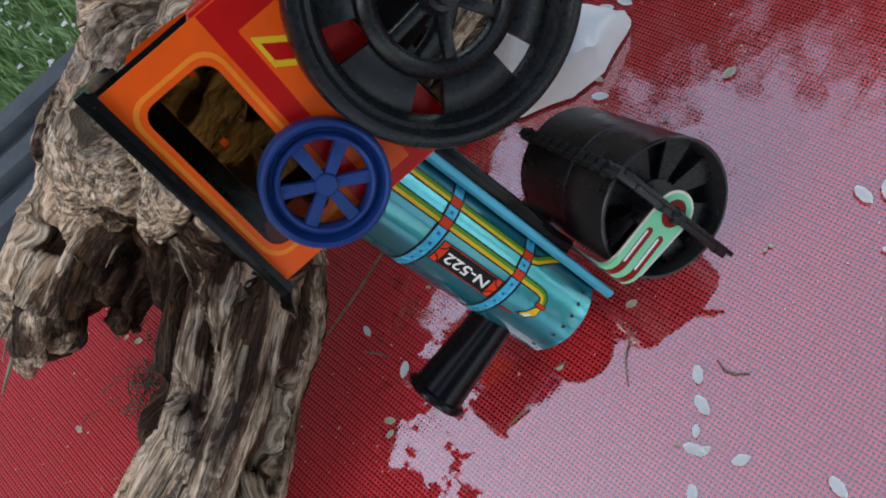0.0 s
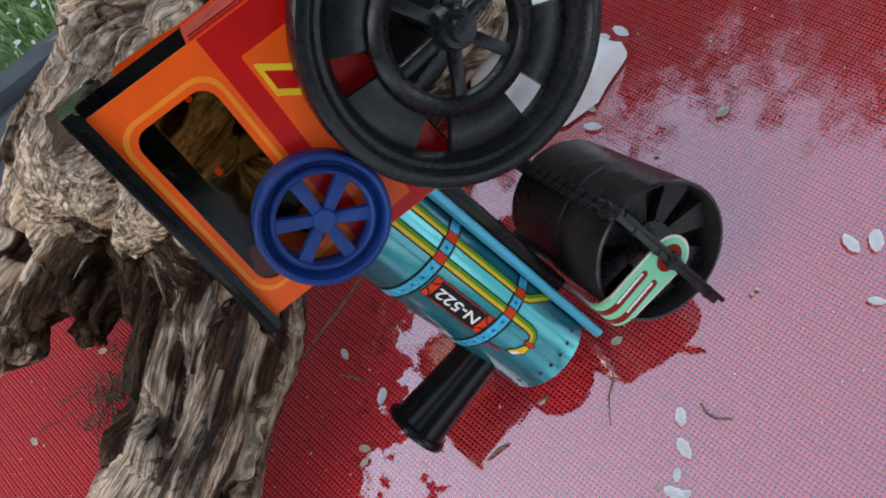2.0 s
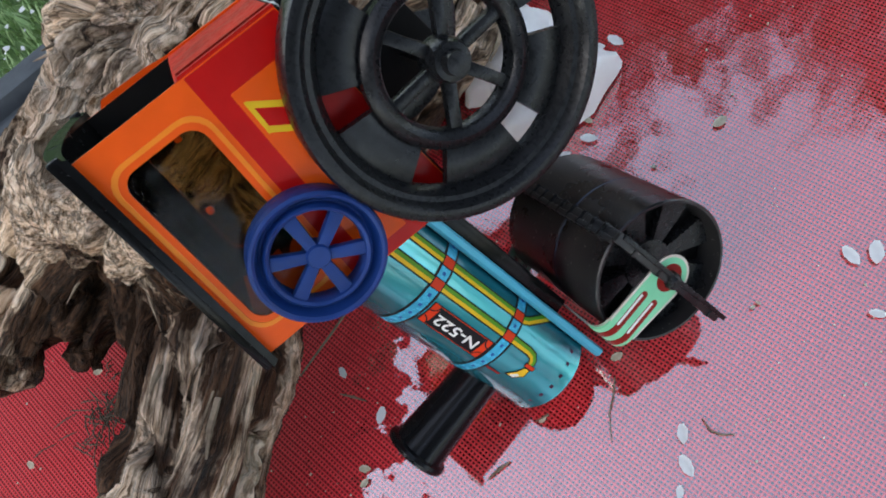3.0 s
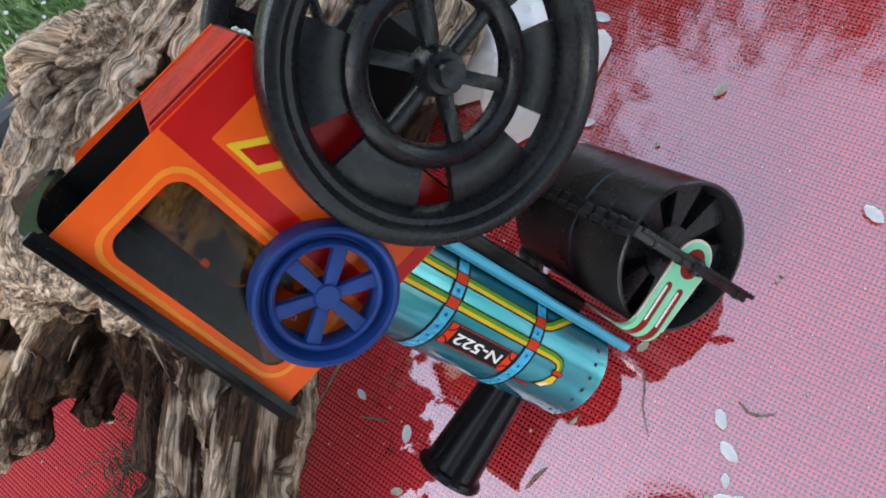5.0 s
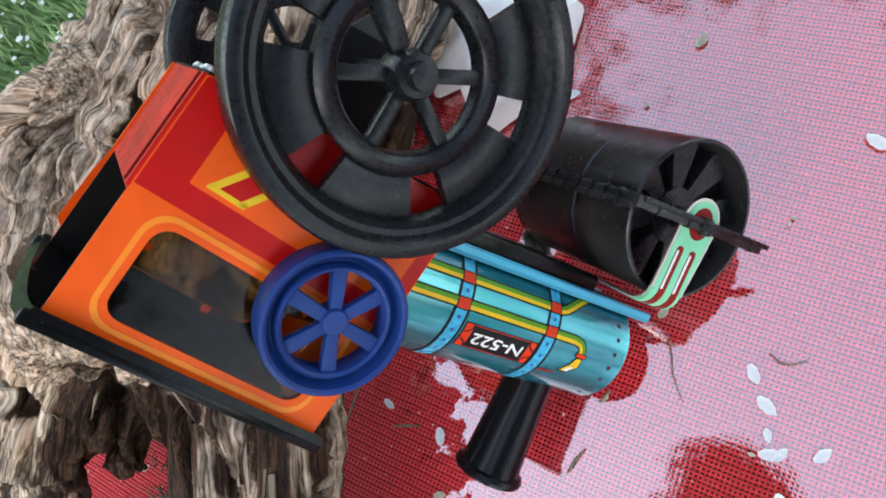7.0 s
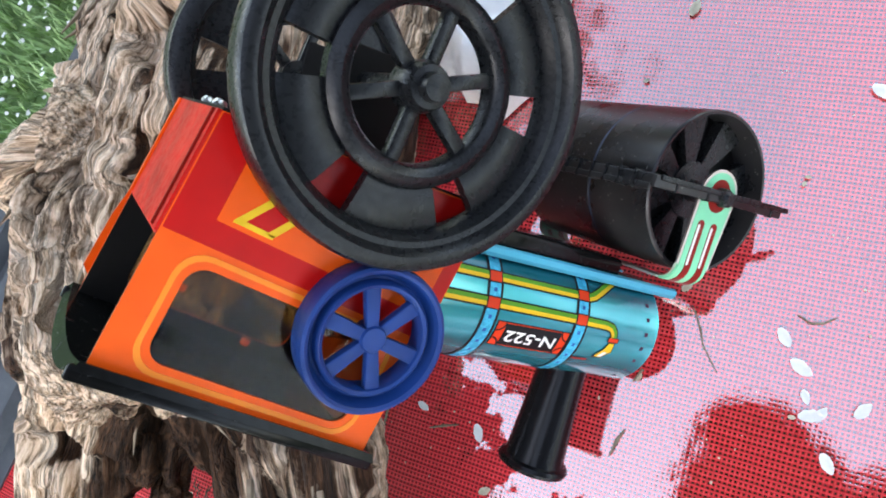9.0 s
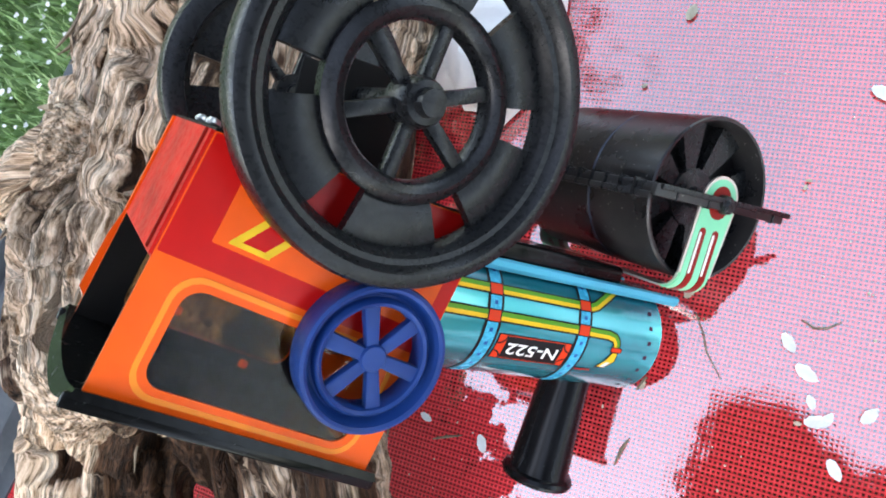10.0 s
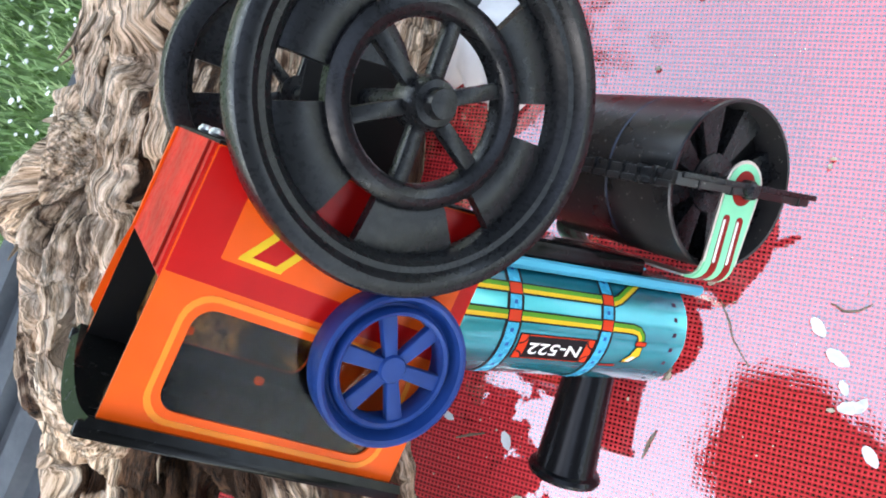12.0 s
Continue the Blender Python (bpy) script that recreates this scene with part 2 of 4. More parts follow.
BIRCH = simple("white_bark", [(0.28, (0.12, 0.10, 0.085)), (0.34, (0.74, 0.73, 0.71)), (0.8, (0.88, 0.87, 0.86))], 34, 0.38, 0.0012, 0.7)


# ---- geometry helpers ----
def mesh_of(name, bm, material, smooth=True):
    me = bpy.data.meshes.new(name)
    bmesh.ops.recalc_face_normals(bm, faces=bm.faces)
    bm.to_mesh(me)
    bm.free()
    me.materials.append(material)
    for p in me.polygons:
        p.use_smooth = smooth
    return me


def sharpen(me, degrees=35):
    me.set_sharp_from_angle(angle=radians(degrees))
    return me


def part(name, bm, material, parent, label="", smooth=True):
    ob = new(name, sharpen(mesh_of(name, bm, material, smooth)))
    ob.parent = parent
    return tagged(ob, label)


def thing(name, bm, material, label, category, group="", kind="", m=None, smooth=True):
    ob = new(name, sharpen(mesh_of(name, bm, material, smooth)))
    if m is not None:
        ob.matrix_world = m
    return tagged(ob, label, category, group, kind)


def box(bm, x0, x1, y0, y1, z0, z1, bevel=0.0, to=None):
    vs = [bm.verts.new(p) for p in ((x0, y0, z0), (x1, y0, z0), (x1, y1, z0), (x0, y1, z0), (x0, y0, z1), (x1, y0, z1), (x1, y1, z1), (x0, y1, z1))]
    fs = [bm.faces.new([vs[i] for i in f]) for f in ((0, 3, 2, 1), (4, 5, 6, 7), (0, 1, 5, 4), (1, 2, 6, 5), (2, 3, 7, 6), (3, 0, 4, 7))]
    if bevel:
        geom = list({e for f in fs for e in f.edges})
        out = bmesh.ops.bevel(bm, geom=geom, offset=bevel, segments=2, affect="EDGES", profile=0.5)
        vs = list({v for f in out["faces"] for v in f.verts} | {v for v in vs if v.is_valid})
    if to:
        for v in vs:
            v.co = to(v.co)
    return vs


def prism(bm, outline, d0, d1, to, hole=None):
    """A plate: an outline in the plane, extruded from d0 to d1, with one hole of as many corners as the outline, or none."""
    def ring(pts, d):
        return [bm.verts.new(to(p[0], p[1], d)) for p in pts]
    a0, a1 = ring(outline, d0), ring(outline, d1)
    n = len(outline)
    for i in range(n):
        bm.faces.new((a0[i], a0[(i + 1) % n], a1[(i + 1) % n], a1[i]))
    if hole is None:
        bm.faces.new(a0), bm.faces.new(a1)
        return
    h0, h1 = ring(hole, d0), ring(hole, d1)
    for i in range(n):
        j = (i + 1) % n
        bm.faces.new((h0[i], h0[j], h1[j], h1[i]))
        bm.faces.new((a0[i], a0[j], h0[j], h0[i]))
        bm.faces.new((a1[i], a1[j], h1[j], h1[i]))


def rounded(x0, x1, y0, y1, r, k=5):
    pts = []
    for cx, cy, a in ((x1 - r, y1 - r, 0), (x0 + r, y1 - r, 90), (x0 + r, y0 + r, 180), (x1 - r, y0 + r, 270)):
        pts += [(cx + r * math.cos(radians(a + 90 * i / k)), cy + r * math.sin(radians(a + 90 * i / k))) for i in range(k + 1)]
    return pts


def lathe(bm, profile, to, n=72, closed=True, a0=0.0, a1=2 * math.pi):
    """Turn a profile of (radius, height) round the axis; to(x, y, h) lays it into place."""
    full = abs(a1 - a0 - 2 * math.pi) < 1e-6
    rings = []
    for i in range(n if full else n + 1):
        a = a0 + (a1 - a0) * i / n
        rings.append([bm.verts.new(to(r * math.cos(a), r * math.sin(a), h)) for r, h in profile])
    m = len(profile)
    for i in range(n):
        A, B = rings[i], rings[(i + 1) % len(rings)]
        for k in range(m if closed else m - 1):
            bm.faces.new((A[k], B[k], B[(k + 1) % m], A[(k + 1) % m]))
    if not full and closed:
        bm.faces.new(rings[0]), bm.faces.new(rings[-1])


def tube(bm, pts, radii, k=8, caps=True):
    rings = []
    for i, p in enumerate(pts):
        p = Vector(p)
        d = (Vector(pts[min(i + 1, len(pts) - 1)]) - Vector(pts[max(i - 1, 0)])).normalized()
        s = d.orthogonal().normalized() if abs(d.z) > 0.9 else d.cross(Vector((0, 0, 1))).normalized()
        u = s.cross(d)
        r = radii[i] if isinstance(radii, (list, tuple)) else radii
        rings.append([bm.verts.new(p + r * (math.cos(2 * math.pi * j / k) * s + math.sin(2 * math.pi * j / k) * u)) for j in range(k)])
    for A, B in zip(rings, rings[1:]):
        for j in range(k):
            bm.faces.new((A[j], A[(j + 1) % k], B[(j + 1) % k], B[j]))
    if caps:
        bm.faces.new(rings[0]), bm.faces.new(rings[-1])


# ---- the red netting, its frame, and the lawn below ----
ALONG, ACROSS = Vector((0.335, 0.942, 0)), Vector((0.942, -0.335, 0))

bm = bmesh.new()
grid = {}
for i in range(61):
    for j in range(81):
        s, l = -0.335 + 0.95 * i / 60, -0.8 + 1.6 * j / 80
        p = ACROSS * s + ALONG * l
        grid[i, j] = bm.verts.new((p.x, p.y, 0.0008 * (noise.noise(p * 9) - 0.5)))
for i in range(60):
    for j in range(80):
        bm.faces.new((grid[i, j], grid[i + 1, j], grid[i + 1, j + 1], grid[i, j + 1]))
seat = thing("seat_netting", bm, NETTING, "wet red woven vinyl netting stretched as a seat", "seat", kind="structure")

bm = bmesh.new()
profile = [(-0.426, -0.05), (-0.426, 0.004), (-0.420, 0.010), (-0.405, 0.010), (-0.401, 0.002), (-0.392, 0.002), (-0.388, 0.009), (-0.374, 0.009),
           (-0.370, 0.001), (-0.361, 0.001), (-0.357, 0.008), (-0.343, 0.008), (-0.338, 0.001), (-0.328, 0.001), (-0.326, -0.05)]
for k in range(len(profile) - 1):
    quad = []
    for s, z, l in ((*profile[k], -0.9), (*profile[k + 1], -0.9), (*profile[k + 1], 0.9), (*profile[k], 0.9)):
        p = ACROSS * s + ALONG * l
        quad.append(bm.verts.new((p.x, p.y, z)))
    bm.faces.new(quad)
bmesh.ops.remove_doubles(bm, verts=bm.verts, dist=1e-5)
frame_rail = thing("frame_rail", bm, GREY, "dark grey grooved plastic rail beside the red netting", "rail", kind="structure", smooth=False)

GROUND = -0.42
bm = bmesh.new()
lim, steps = 200.0, 24
gv = {}
for i in range(steps + 1):
    for j in range(steps + 1):
        x, y = (2 * i / steps - 1), (2 * j / steps - 1)
        gv[i, j] = bm.verts.new((lim * x * abs(x), lim * y * abs(y), GROUND))
for i in range(steps):
    for j in range(steps):
        bm.faces.new((gv[i, j], gv[i + 1, j], gv[i + 1, j + 1], gv[i, j + 1]))
thing("ground", bm, LAWN, "green lawn seen below and beyond the seat", "lawn", kind="structure")

rng = random.Random(5)
bm = bmesh.new()
for i in range(16000):
    x, y = rng.uniform(-1.7, -0.55), rng.uniform(-0.35, 1.0)
    h, a, lean = rng.uniform(0.012, 0.035), rng.uniform(0, 6.28), rng.uniform(0.2, 0.9)
    d, w = Vector((math.cos(a), math.sin(a), 0)), rng.uniform(0.0015, 0.003)
    s = Vector((-d.y, d.x, 0)) * w
    p = Vector((x, y, GROUND))
    m1, m2 = p + d * h * lean * 0.35 + Vector((0, 0, h * 0.6)), p + d * h * lean + Vector((0, 0, h))
    v = [bm.verts.new(q) for q in (p - s, p + s, m1 + s * 0.8, m1 - s * 0.8, m2)]
    bm.faces.new(v[:4]), bm.faces.new((v[3], v[2], v[4]))
thing("grass", bm, BLADE, "short green grass blades on the lawn", "grass", kind="stuff")

bm = bmesh.new()
for i in range(900):
    x, y = rng.uniform(-1.6, -0.6), rng.uniform(-0.3, 0.95)
    r, a, z = rng.uniform(0.002, 0.006), rng.uniform(0, 6.28), GROUND + rng.uniform(0.012, 0.035)
    pts = [(x + r * math.cos(a + k * 1.047) * (1 if k % 3 else 1.4), y + r * math.sin(a + k * 1.047), z + rng.uniform(-0.002, 0.002)) for k in range(6)]
    bm.faces.new([bm.verts.new(p) for p in pts])
thing("fallen_petals", bm, PETAL, "white blossom petals scattered over the lawn", "petals", kind="stuff")


# ---- trees: some mirrored in the wet netting, others unseen to block sky light ----
def tree(name, x, y, height, spread, seed, leaves):
    r = random.Random(seed)
    root = tagged(new(name), "leafy tree with a broad green crown in the sky-blocking ring", "tree", "trees round the garden")
    root.location = (x, y, GROUND)
    b = bmesh.new()
    tube(b, [(0, 0, -0.1), (0.05, 0.03, height * 0.3), (0.0, 0.1, height * 0.62), (0.1, 0.1, height * 0.85)], [0.22, 0.17, 0.10, 0.03], 9)
    tips = []
    for k in range(11):
        a, z0 = r.uniform(0, 6.28), height * r.uniform(0.28, 0.75)
        ln = spread * r.uniform(0.55, 1.0)
        p1 = Vector((math.cos(a) * ln * 0.5, math.sin(a) * ln * 0.5, z0 + ln * 0.3))
        p2 = Vector((math.cos(a + 0.2) * ln, math.sin(a + 0.2) * ln, z0 + ln * 0.55))
        tube(b, [(0, 0.05, z0), p1, p2], [0.07, 0.045, 0.015], 6)
        tips += [p1, p2, (p1 + p2) / 2]
    part("trunk", b, BARK, root)
    b = bmesh.new()
    tips += [Vector((r.uniform(-0.4, 0.4) * spread, r.uniform(-0.4, 0.4) * spread, height * r.uniform(0.7, 0.98))) for _ in range(12)]
    for i in range(leaves):
        c = r.choice(tips)
        q = c + Vector((r.gauss(0, 1), r.gauss(0, 1), r.gauss(0, 0.8))) * spread * 0.17
        u = Vector((r.uniform(-1, 1), r.uniform(-1, 1), r.uniform(-0.6, 0.6))).normalized()
        w = u.orthogonal().normalized()
        ln, wd = r.uniform(0.09, 0.2), r.uniform(0.05, 0.1)
        b.faces.new([b.verts.new(p) for p in (q - u * ln, q - w * wd, q + u * ln, q + w * wd)])
    part("crown", b, LEAF, root, "crown of many small green leaves", smooth=False)
    return root


# azimuth 234 round to 66: unseen trees, added to shape the sky light
for k, (az, dist, h, sp) in enumerate(((86, 7.2, 8.9, 2.8), (106, 6.8, 9.2, 2.8), (126, 6.9, 9.1, 2.9), (148, 6.8, 9.4, 2.9), (170, 6.4, 10.5, 2.8), (192, 6.4, 10.5, 2.8), (214, 6.8, 10.0, 2.8),
                                        (234, 9.5, 7.0, 2.8), (250, 12.0, 6.0, 2.8), (268, 10.0, 7.0, 2.8), (290, 7.5, 9.5, 2.8), (312, 7.2, 9.2, 2.8), (335, 7.2, 9.0, 2.8), (358, 7.2, 8.8, 2.8), (21, 7.2, 8.6, 2.8), (44, 7.2, 8.6, 2.8), (66, 7.2, 8.6, 2.8))):
    tree("tree", dist * math.cos(radians(az)), dist * math.sin(radians(az)), h, sp, 11 + k, 5200)


def stand_in_bough():
    """Tree added behind the seat; its mirrored bough stands in for the camera's reflection."""
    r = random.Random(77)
    root = tagged(new("tree"), "tall tree with a leafy bough added as stand-in for a camera reflection", "tree", "trees round the garden")
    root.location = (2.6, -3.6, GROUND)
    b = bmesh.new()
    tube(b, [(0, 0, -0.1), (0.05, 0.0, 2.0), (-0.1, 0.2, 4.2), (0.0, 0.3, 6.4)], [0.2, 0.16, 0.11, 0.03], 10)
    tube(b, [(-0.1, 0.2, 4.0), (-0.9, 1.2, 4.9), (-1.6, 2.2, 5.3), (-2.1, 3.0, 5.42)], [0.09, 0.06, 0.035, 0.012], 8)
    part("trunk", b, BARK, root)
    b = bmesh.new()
    # leaf clumps laid out to the outline of the camera's dark mirror image
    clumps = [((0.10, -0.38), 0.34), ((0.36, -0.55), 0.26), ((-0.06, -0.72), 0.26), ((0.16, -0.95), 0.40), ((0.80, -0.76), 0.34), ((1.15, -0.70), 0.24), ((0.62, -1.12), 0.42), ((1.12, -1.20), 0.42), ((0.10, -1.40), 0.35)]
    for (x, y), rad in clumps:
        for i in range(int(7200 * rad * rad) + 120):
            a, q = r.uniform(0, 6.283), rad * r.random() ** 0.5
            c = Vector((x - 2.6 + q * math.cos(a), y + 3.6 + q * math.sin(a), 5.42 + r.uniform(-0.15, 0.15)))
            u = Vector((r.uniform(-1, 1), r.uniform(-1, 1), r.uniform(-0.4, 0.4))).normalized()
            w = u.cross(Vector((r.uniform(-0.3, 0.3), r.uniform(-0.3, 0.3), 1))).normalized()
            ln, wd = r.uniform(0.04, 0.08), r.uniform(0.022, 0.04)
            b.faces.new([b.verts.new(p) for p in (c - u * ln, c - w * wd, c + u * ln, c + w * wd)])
    part("crown", b, LEAF, root, "dense green leaves of the added bough", smooth=False)


stand_in_bough()


# ---- the driftwood ----
ROOTS = [
    # spine under the toy
    [((-0.255, 0.30, 0.050), 0.050), ((-0.235, 0.20, 0.055), 0.050), ((-0.224, 0.115, 0.057), 0.047), ((-0.224, 0.060, 0.066), 0.043), ((-0.214, 0.024, 0.078), 0.038)],
    # outer shoulder
    [((-0.275, 0.17, 0.045), 0.040), ((-0.262, 0.085, 0.060), 0.040), ((-0.250, 0.035, 0.078), 0.031), ((-0.236, 0.005, 0.083), 0.027)],
    # foot on the rail side
    [((-0.238, 0.010, 0.080), 0.029), ((-0.257, -0.022, 0.066), 0.025), ((-0.263, -0.050, 0.056), 0.022), ((-0.260, -0.070, 0.050), 0.016), ((-0.256, -0.084, 0.046), 0.010)],
    # foot under the cab
    [((-0.204, 0.022, 0.066), 0.035), ((-0.186, 0.002, 0.046), 0.030), ((-0.170, -0.032, 0.034), 0.027), ((-0.159, -0.066, 0.031), 0.028), ((-0.153, -0.106, 0.028), 0.028), ((-0.152, -0.17, 0.024), 0.022)],
    # ridges along that foot
    [((-0.170, 0.008, 0.060), 0.014), ((-0.156, -0.014, 0.058), 0.012), ((-0.146, -0.042, 0.056), 0.013), ((-0.140, -0.076, 0.052), 0.013), ((-0.147, -0.111, 0.044), 0.012)],
    [((-0.184, -0.022, 0.058), 0.010), ((-0.172, -0.044, 0.058), 0.010), ((-0.158, -0.068, 0.058), 0.011), ((-0.162, -0.10, 0.050), 0.011)],
    # stub and loose root towards the rail
    [((-0.262, 0.030, 0.080), 0.013), ((-0.285, 0.004, 0.062), 0.009), ((-0.302, -0.022, 0.048), 0.006)],
    [((-0.262, 0.075, 0.090), 0.020), ((-0.290, 0.062, 0.078), 0.017), ((-0.305, 0.050, 0.070), 0.010)],
    # low flare where the spine meets the netting
    [((-0.195, 0.22, 0.022), 0.028), ((-0.186, 0.15, 0.024), 0.028), ((-0.188, 0.08, 0.022), 0.024)],
]


# low wood in the hollow between the feet; its dark colour paints the shade
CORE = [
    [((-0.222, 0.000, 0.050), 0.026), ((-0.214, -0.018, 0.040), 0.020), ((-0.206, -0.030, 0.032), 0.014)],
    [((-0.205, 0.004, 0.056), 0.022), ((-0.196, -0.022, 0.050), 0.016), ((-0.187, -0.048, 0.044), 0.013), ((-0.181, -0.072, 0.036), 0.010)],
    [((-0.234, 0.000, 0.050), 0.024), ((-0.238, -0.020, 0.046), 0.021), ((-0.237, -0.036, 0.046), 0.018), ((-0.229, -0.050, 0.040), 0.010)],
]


def driftwood(roots, material, voxel):
    b = bmesh.new()
    for limb in roots:
        # finer stations along each limb, overlapping balls make one solid
        for (p, r), (q, s) in zip(limb, limb[1:]):
            p, q = Vector(p), Vector(q)
            k = max(2, int((q - p).length / (0.35 * min(r, s))))
            for i in range(k + 1):
                f = i / k
                bmesh.ops.create_icosphere(b, subdivisions=2, radius=r + (s - r) * f, matrix=Matrix.Translation(p.lerp(q, f)))
    me = bpy.data.meshes.new("rough_driftwood")
    b.to_mesh(me)
    b.free()
    tmp = new("rough_driftwood", me)
    rm = tmp.modifiers.new("remesh", "REMESH")
    rm.mode, rm.voxel_size = "VOXEL", voxel
    dg = bpy.context.evaluated_depsgraph_get()
    out = bpy.data.meshes.new_from_object(tmp.evaluated_get(dg))
    bpy.data.objects.remove(tmp)
    bpy.data.meshes.remove(me)
    out.name = "driftwood"
    n = len(out.vertices)
    co, no = np.empty(n * 3), np.empty(n * 3)
    out.vertices.foreach_get("co", co), out.vertices.foreach_get("normal", no)
    co, no = co.reshape(-1, 3), no.reshape(-1, 3)
    # nearest limb, and the place along and across it: the grain's own coordinates
    best = np.full(n, 1e9)
    along, axis, foot = np.zeros(n), np.zeros((n, 3)), np.zeros((n, 3))
    for li, limb in enumerate(roots):
        run = li * 1.7
        for (p, r), (q, s) in zip(limb, limb[1:]):
            p, q = np.array(p), np.array(q)
            d = q - p
            ln = np.linalg.norm(d)
            u = d / ln
            f = np.clip((co - p) @ u / ln, 0, 1)
            c = p + f[:, None] * d
            dist = np.linalg.norm(co - c, axis=1) - (r + (s - r) * f)
            hit = dist < best
            best[hit], along[hit], axis[hit], foot[hit] = dist[hit], (run + f * ln)[hit], u, c[hit]
            run += ln
    off = co - foot
    ref = np.cross(axis, (0.3, 0.2, 1.0))
    ref /= np.linalg.norm(ref, axis=1)[:, None] + 1e-9
    third = np.cross(axis, ref)
    g = np.stack([(off * ref).sum(1), (off * third).sum(1), along], 1)
    disp, rot = np.zeros(n), np.zeros(n)
    for i in range(n):
        x, y, z = g[i]
        twist = 0.003 * noise.noise(Vector((x * 16, y * 16, z * 14)))
        xt, yt = x + twist, y - twist
        ridge = abs(noise.noise(Vector((xt * 55, yt * 55, z * 5)))) * 2.2
        small = abs(noise.noise(Vector((xt * 130, yt * 130, z * 8)) + Vector((3, 8, 2)))) * 2.2
        tiny = abs(noise.noise(Vector((xt * 310, yt * 310, z * 15)) + Vector((1, 4, 6)))) * 2.2
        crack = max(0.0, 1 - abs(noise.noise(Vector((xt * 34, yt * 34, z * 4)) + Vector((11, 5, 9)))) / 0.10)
        lump = noise.noise(Vector(co[i] * 24))
        pit = max(0.0, noise.noise(Vector(co[i] * 36) + Vector((7, 3, 1))) - 0.22)
        plate = noise.noise(Vector((xt * 42, yt * 42, z * 7)) + Vector((21, 2, 14)))
        step = max(-1.0, min(1.0, plate * 7.0))
        disp[i] = 0.0030 * (ridge - 0.4) + 0.0016 * (small - 0.4) + 0.0011 * (tiny - 0.4) - 0.0085 * crack + 0.006 * lump - 0.042 * pit + 0.0024 * step
        # rot in the wood, with crevice shade coloured in along cracks, grooves and pits
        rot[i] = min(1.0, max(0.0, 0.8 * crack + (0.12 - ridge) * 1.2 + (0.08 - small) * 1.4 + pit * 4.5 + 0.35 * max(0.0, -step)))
    # rot and painted shade spread out from the hollow heart between the feet
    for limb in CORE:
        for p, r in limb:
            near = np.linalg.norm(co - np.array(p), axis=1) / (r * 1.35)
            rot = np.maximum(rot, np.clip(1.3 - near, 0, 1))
    z = co[:, 2]
    disp *= np.clip((z - 0.0) / 0.02, 0.15, 1)
    co = co + no * disp[:, None]
    co[:, 2] = np.maximum(co[:, 2], 0.0012)
    out.vertices.foreach_set("co", co.ravel())
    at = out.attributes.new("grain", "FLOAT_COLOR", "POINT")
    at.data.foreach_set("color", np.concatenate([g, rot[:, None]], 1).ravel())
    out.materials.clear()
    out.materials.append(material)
    out.polygons.foreach_set("use_smooth", [True] * len(out.polygons))
    out.update()
    if roots is CORE:
        return new("shaded_rotten_core", out)
    stump = tagged(new("driftwood", out), "weathered grey-brown driftwood stump with deep grain on the netting", "driftwood")
    # loose fibres and splinters standing off the surface
    r = random.Random(21)
    idx = [i for i in range(n) if z[i] > 0.03 and no[i][2] > -0.1]
    for k in range(150):
        i = r.choice(idx)
        p, u, w = Vector(co[i]), Vector(axis[i]), Vector(no[i])
        ln, th = r.uniform(0.008, 0.026), r.uniform(0.0004, 0.0013)
        side = u.cross(w).normalized() * r.uniform(-0.15, 0.15)
        b = bmesh.new()
        pts = [p - u * ln * 0.5 - w * 0.001, p + (side * ln * 0.2) + w * th, p + u * ln * 0.5 + side * ln + w * r.uniform(0.0005, 0.004)]
        tube(b, pts, [th * 1.2, th, th * 0.3], 5)
        sp = part("splinter", b, FIBRE, stump, smooth=False)
    return stump


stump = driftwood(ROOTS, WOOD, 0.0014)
core = driftwood(CORE, ROTTEN_SHADED, 0.0016)
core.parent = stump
tagged(core, "rotten heartwood coloured dark for the shade of the hollow")


# ---- the white bark slab beyond the toy ----
def bark_slab():
    b = bmesh.new()
    n, m = 60, 26
    a, c = Vector((-0.230, 0.190, 0)), Vector((-0.115, 0.140, 0))
    d = c - a
    side = Vector((-d.y, d.x, 0)).normalized()
    vs = {}
    for i in range(n + 1):
        f = i / n
        w = 0.036 * (0.75 + 0.35 * noise.noise(Vector((f * 5, 2, 0)))) * min(1, (1 - f) * 9 + 0.35)
        for j in range(m + 1):
            s = j / m * 2 - 1
            ws = w * (1 + 0.25 * noise.noise(Vector((f * 16, s * 1.2, 4))))
            p = a + d * f + side * (s * ws + 0.004)
            z = 0.004 + 0.020 * max(0.0, 1 - s * s) ** 0.5 + 0.0035 * noise.noise(Vector((f * 9, s * 3, 1))) + 0.0012 * noise.noise(Vector((f * 60, s * 9, 3)))
            vs[i, j] = b.verts.new((p.x, p.y, z if 0 < j < m and 0 < i < n else 0.0015))
    for i in range(n):
        for j in range(m):
            b.faces.new((vs[i, j], vs[i + 1, j], vs[i + 1, j + 1], vs[i, j + 1]))
    return thing("bark_slab", b, BIRCH, "glossy white cracked piece of bark lying on the netting", "bark")


bark_slab()


# ---- the toy steamroller ----
# Its own axes: x ahead, y out of its side, z towards its roof; it lies on its side, nose down.
toy = tagged(new("toy_steamroller"), "tin toy steamroller in orange, red and teal tipped over driftwood", "toy")
toy.matrix_world = Matrix(((0.5770, 0.7907, -0.2045, -0.1381), (0.0073, -0.2554, -0.9668, 0.0107), (-0.8167, 0.5564, -0.1531, 0.1772), (0, 0, 0, 1)))
MM = 0.001
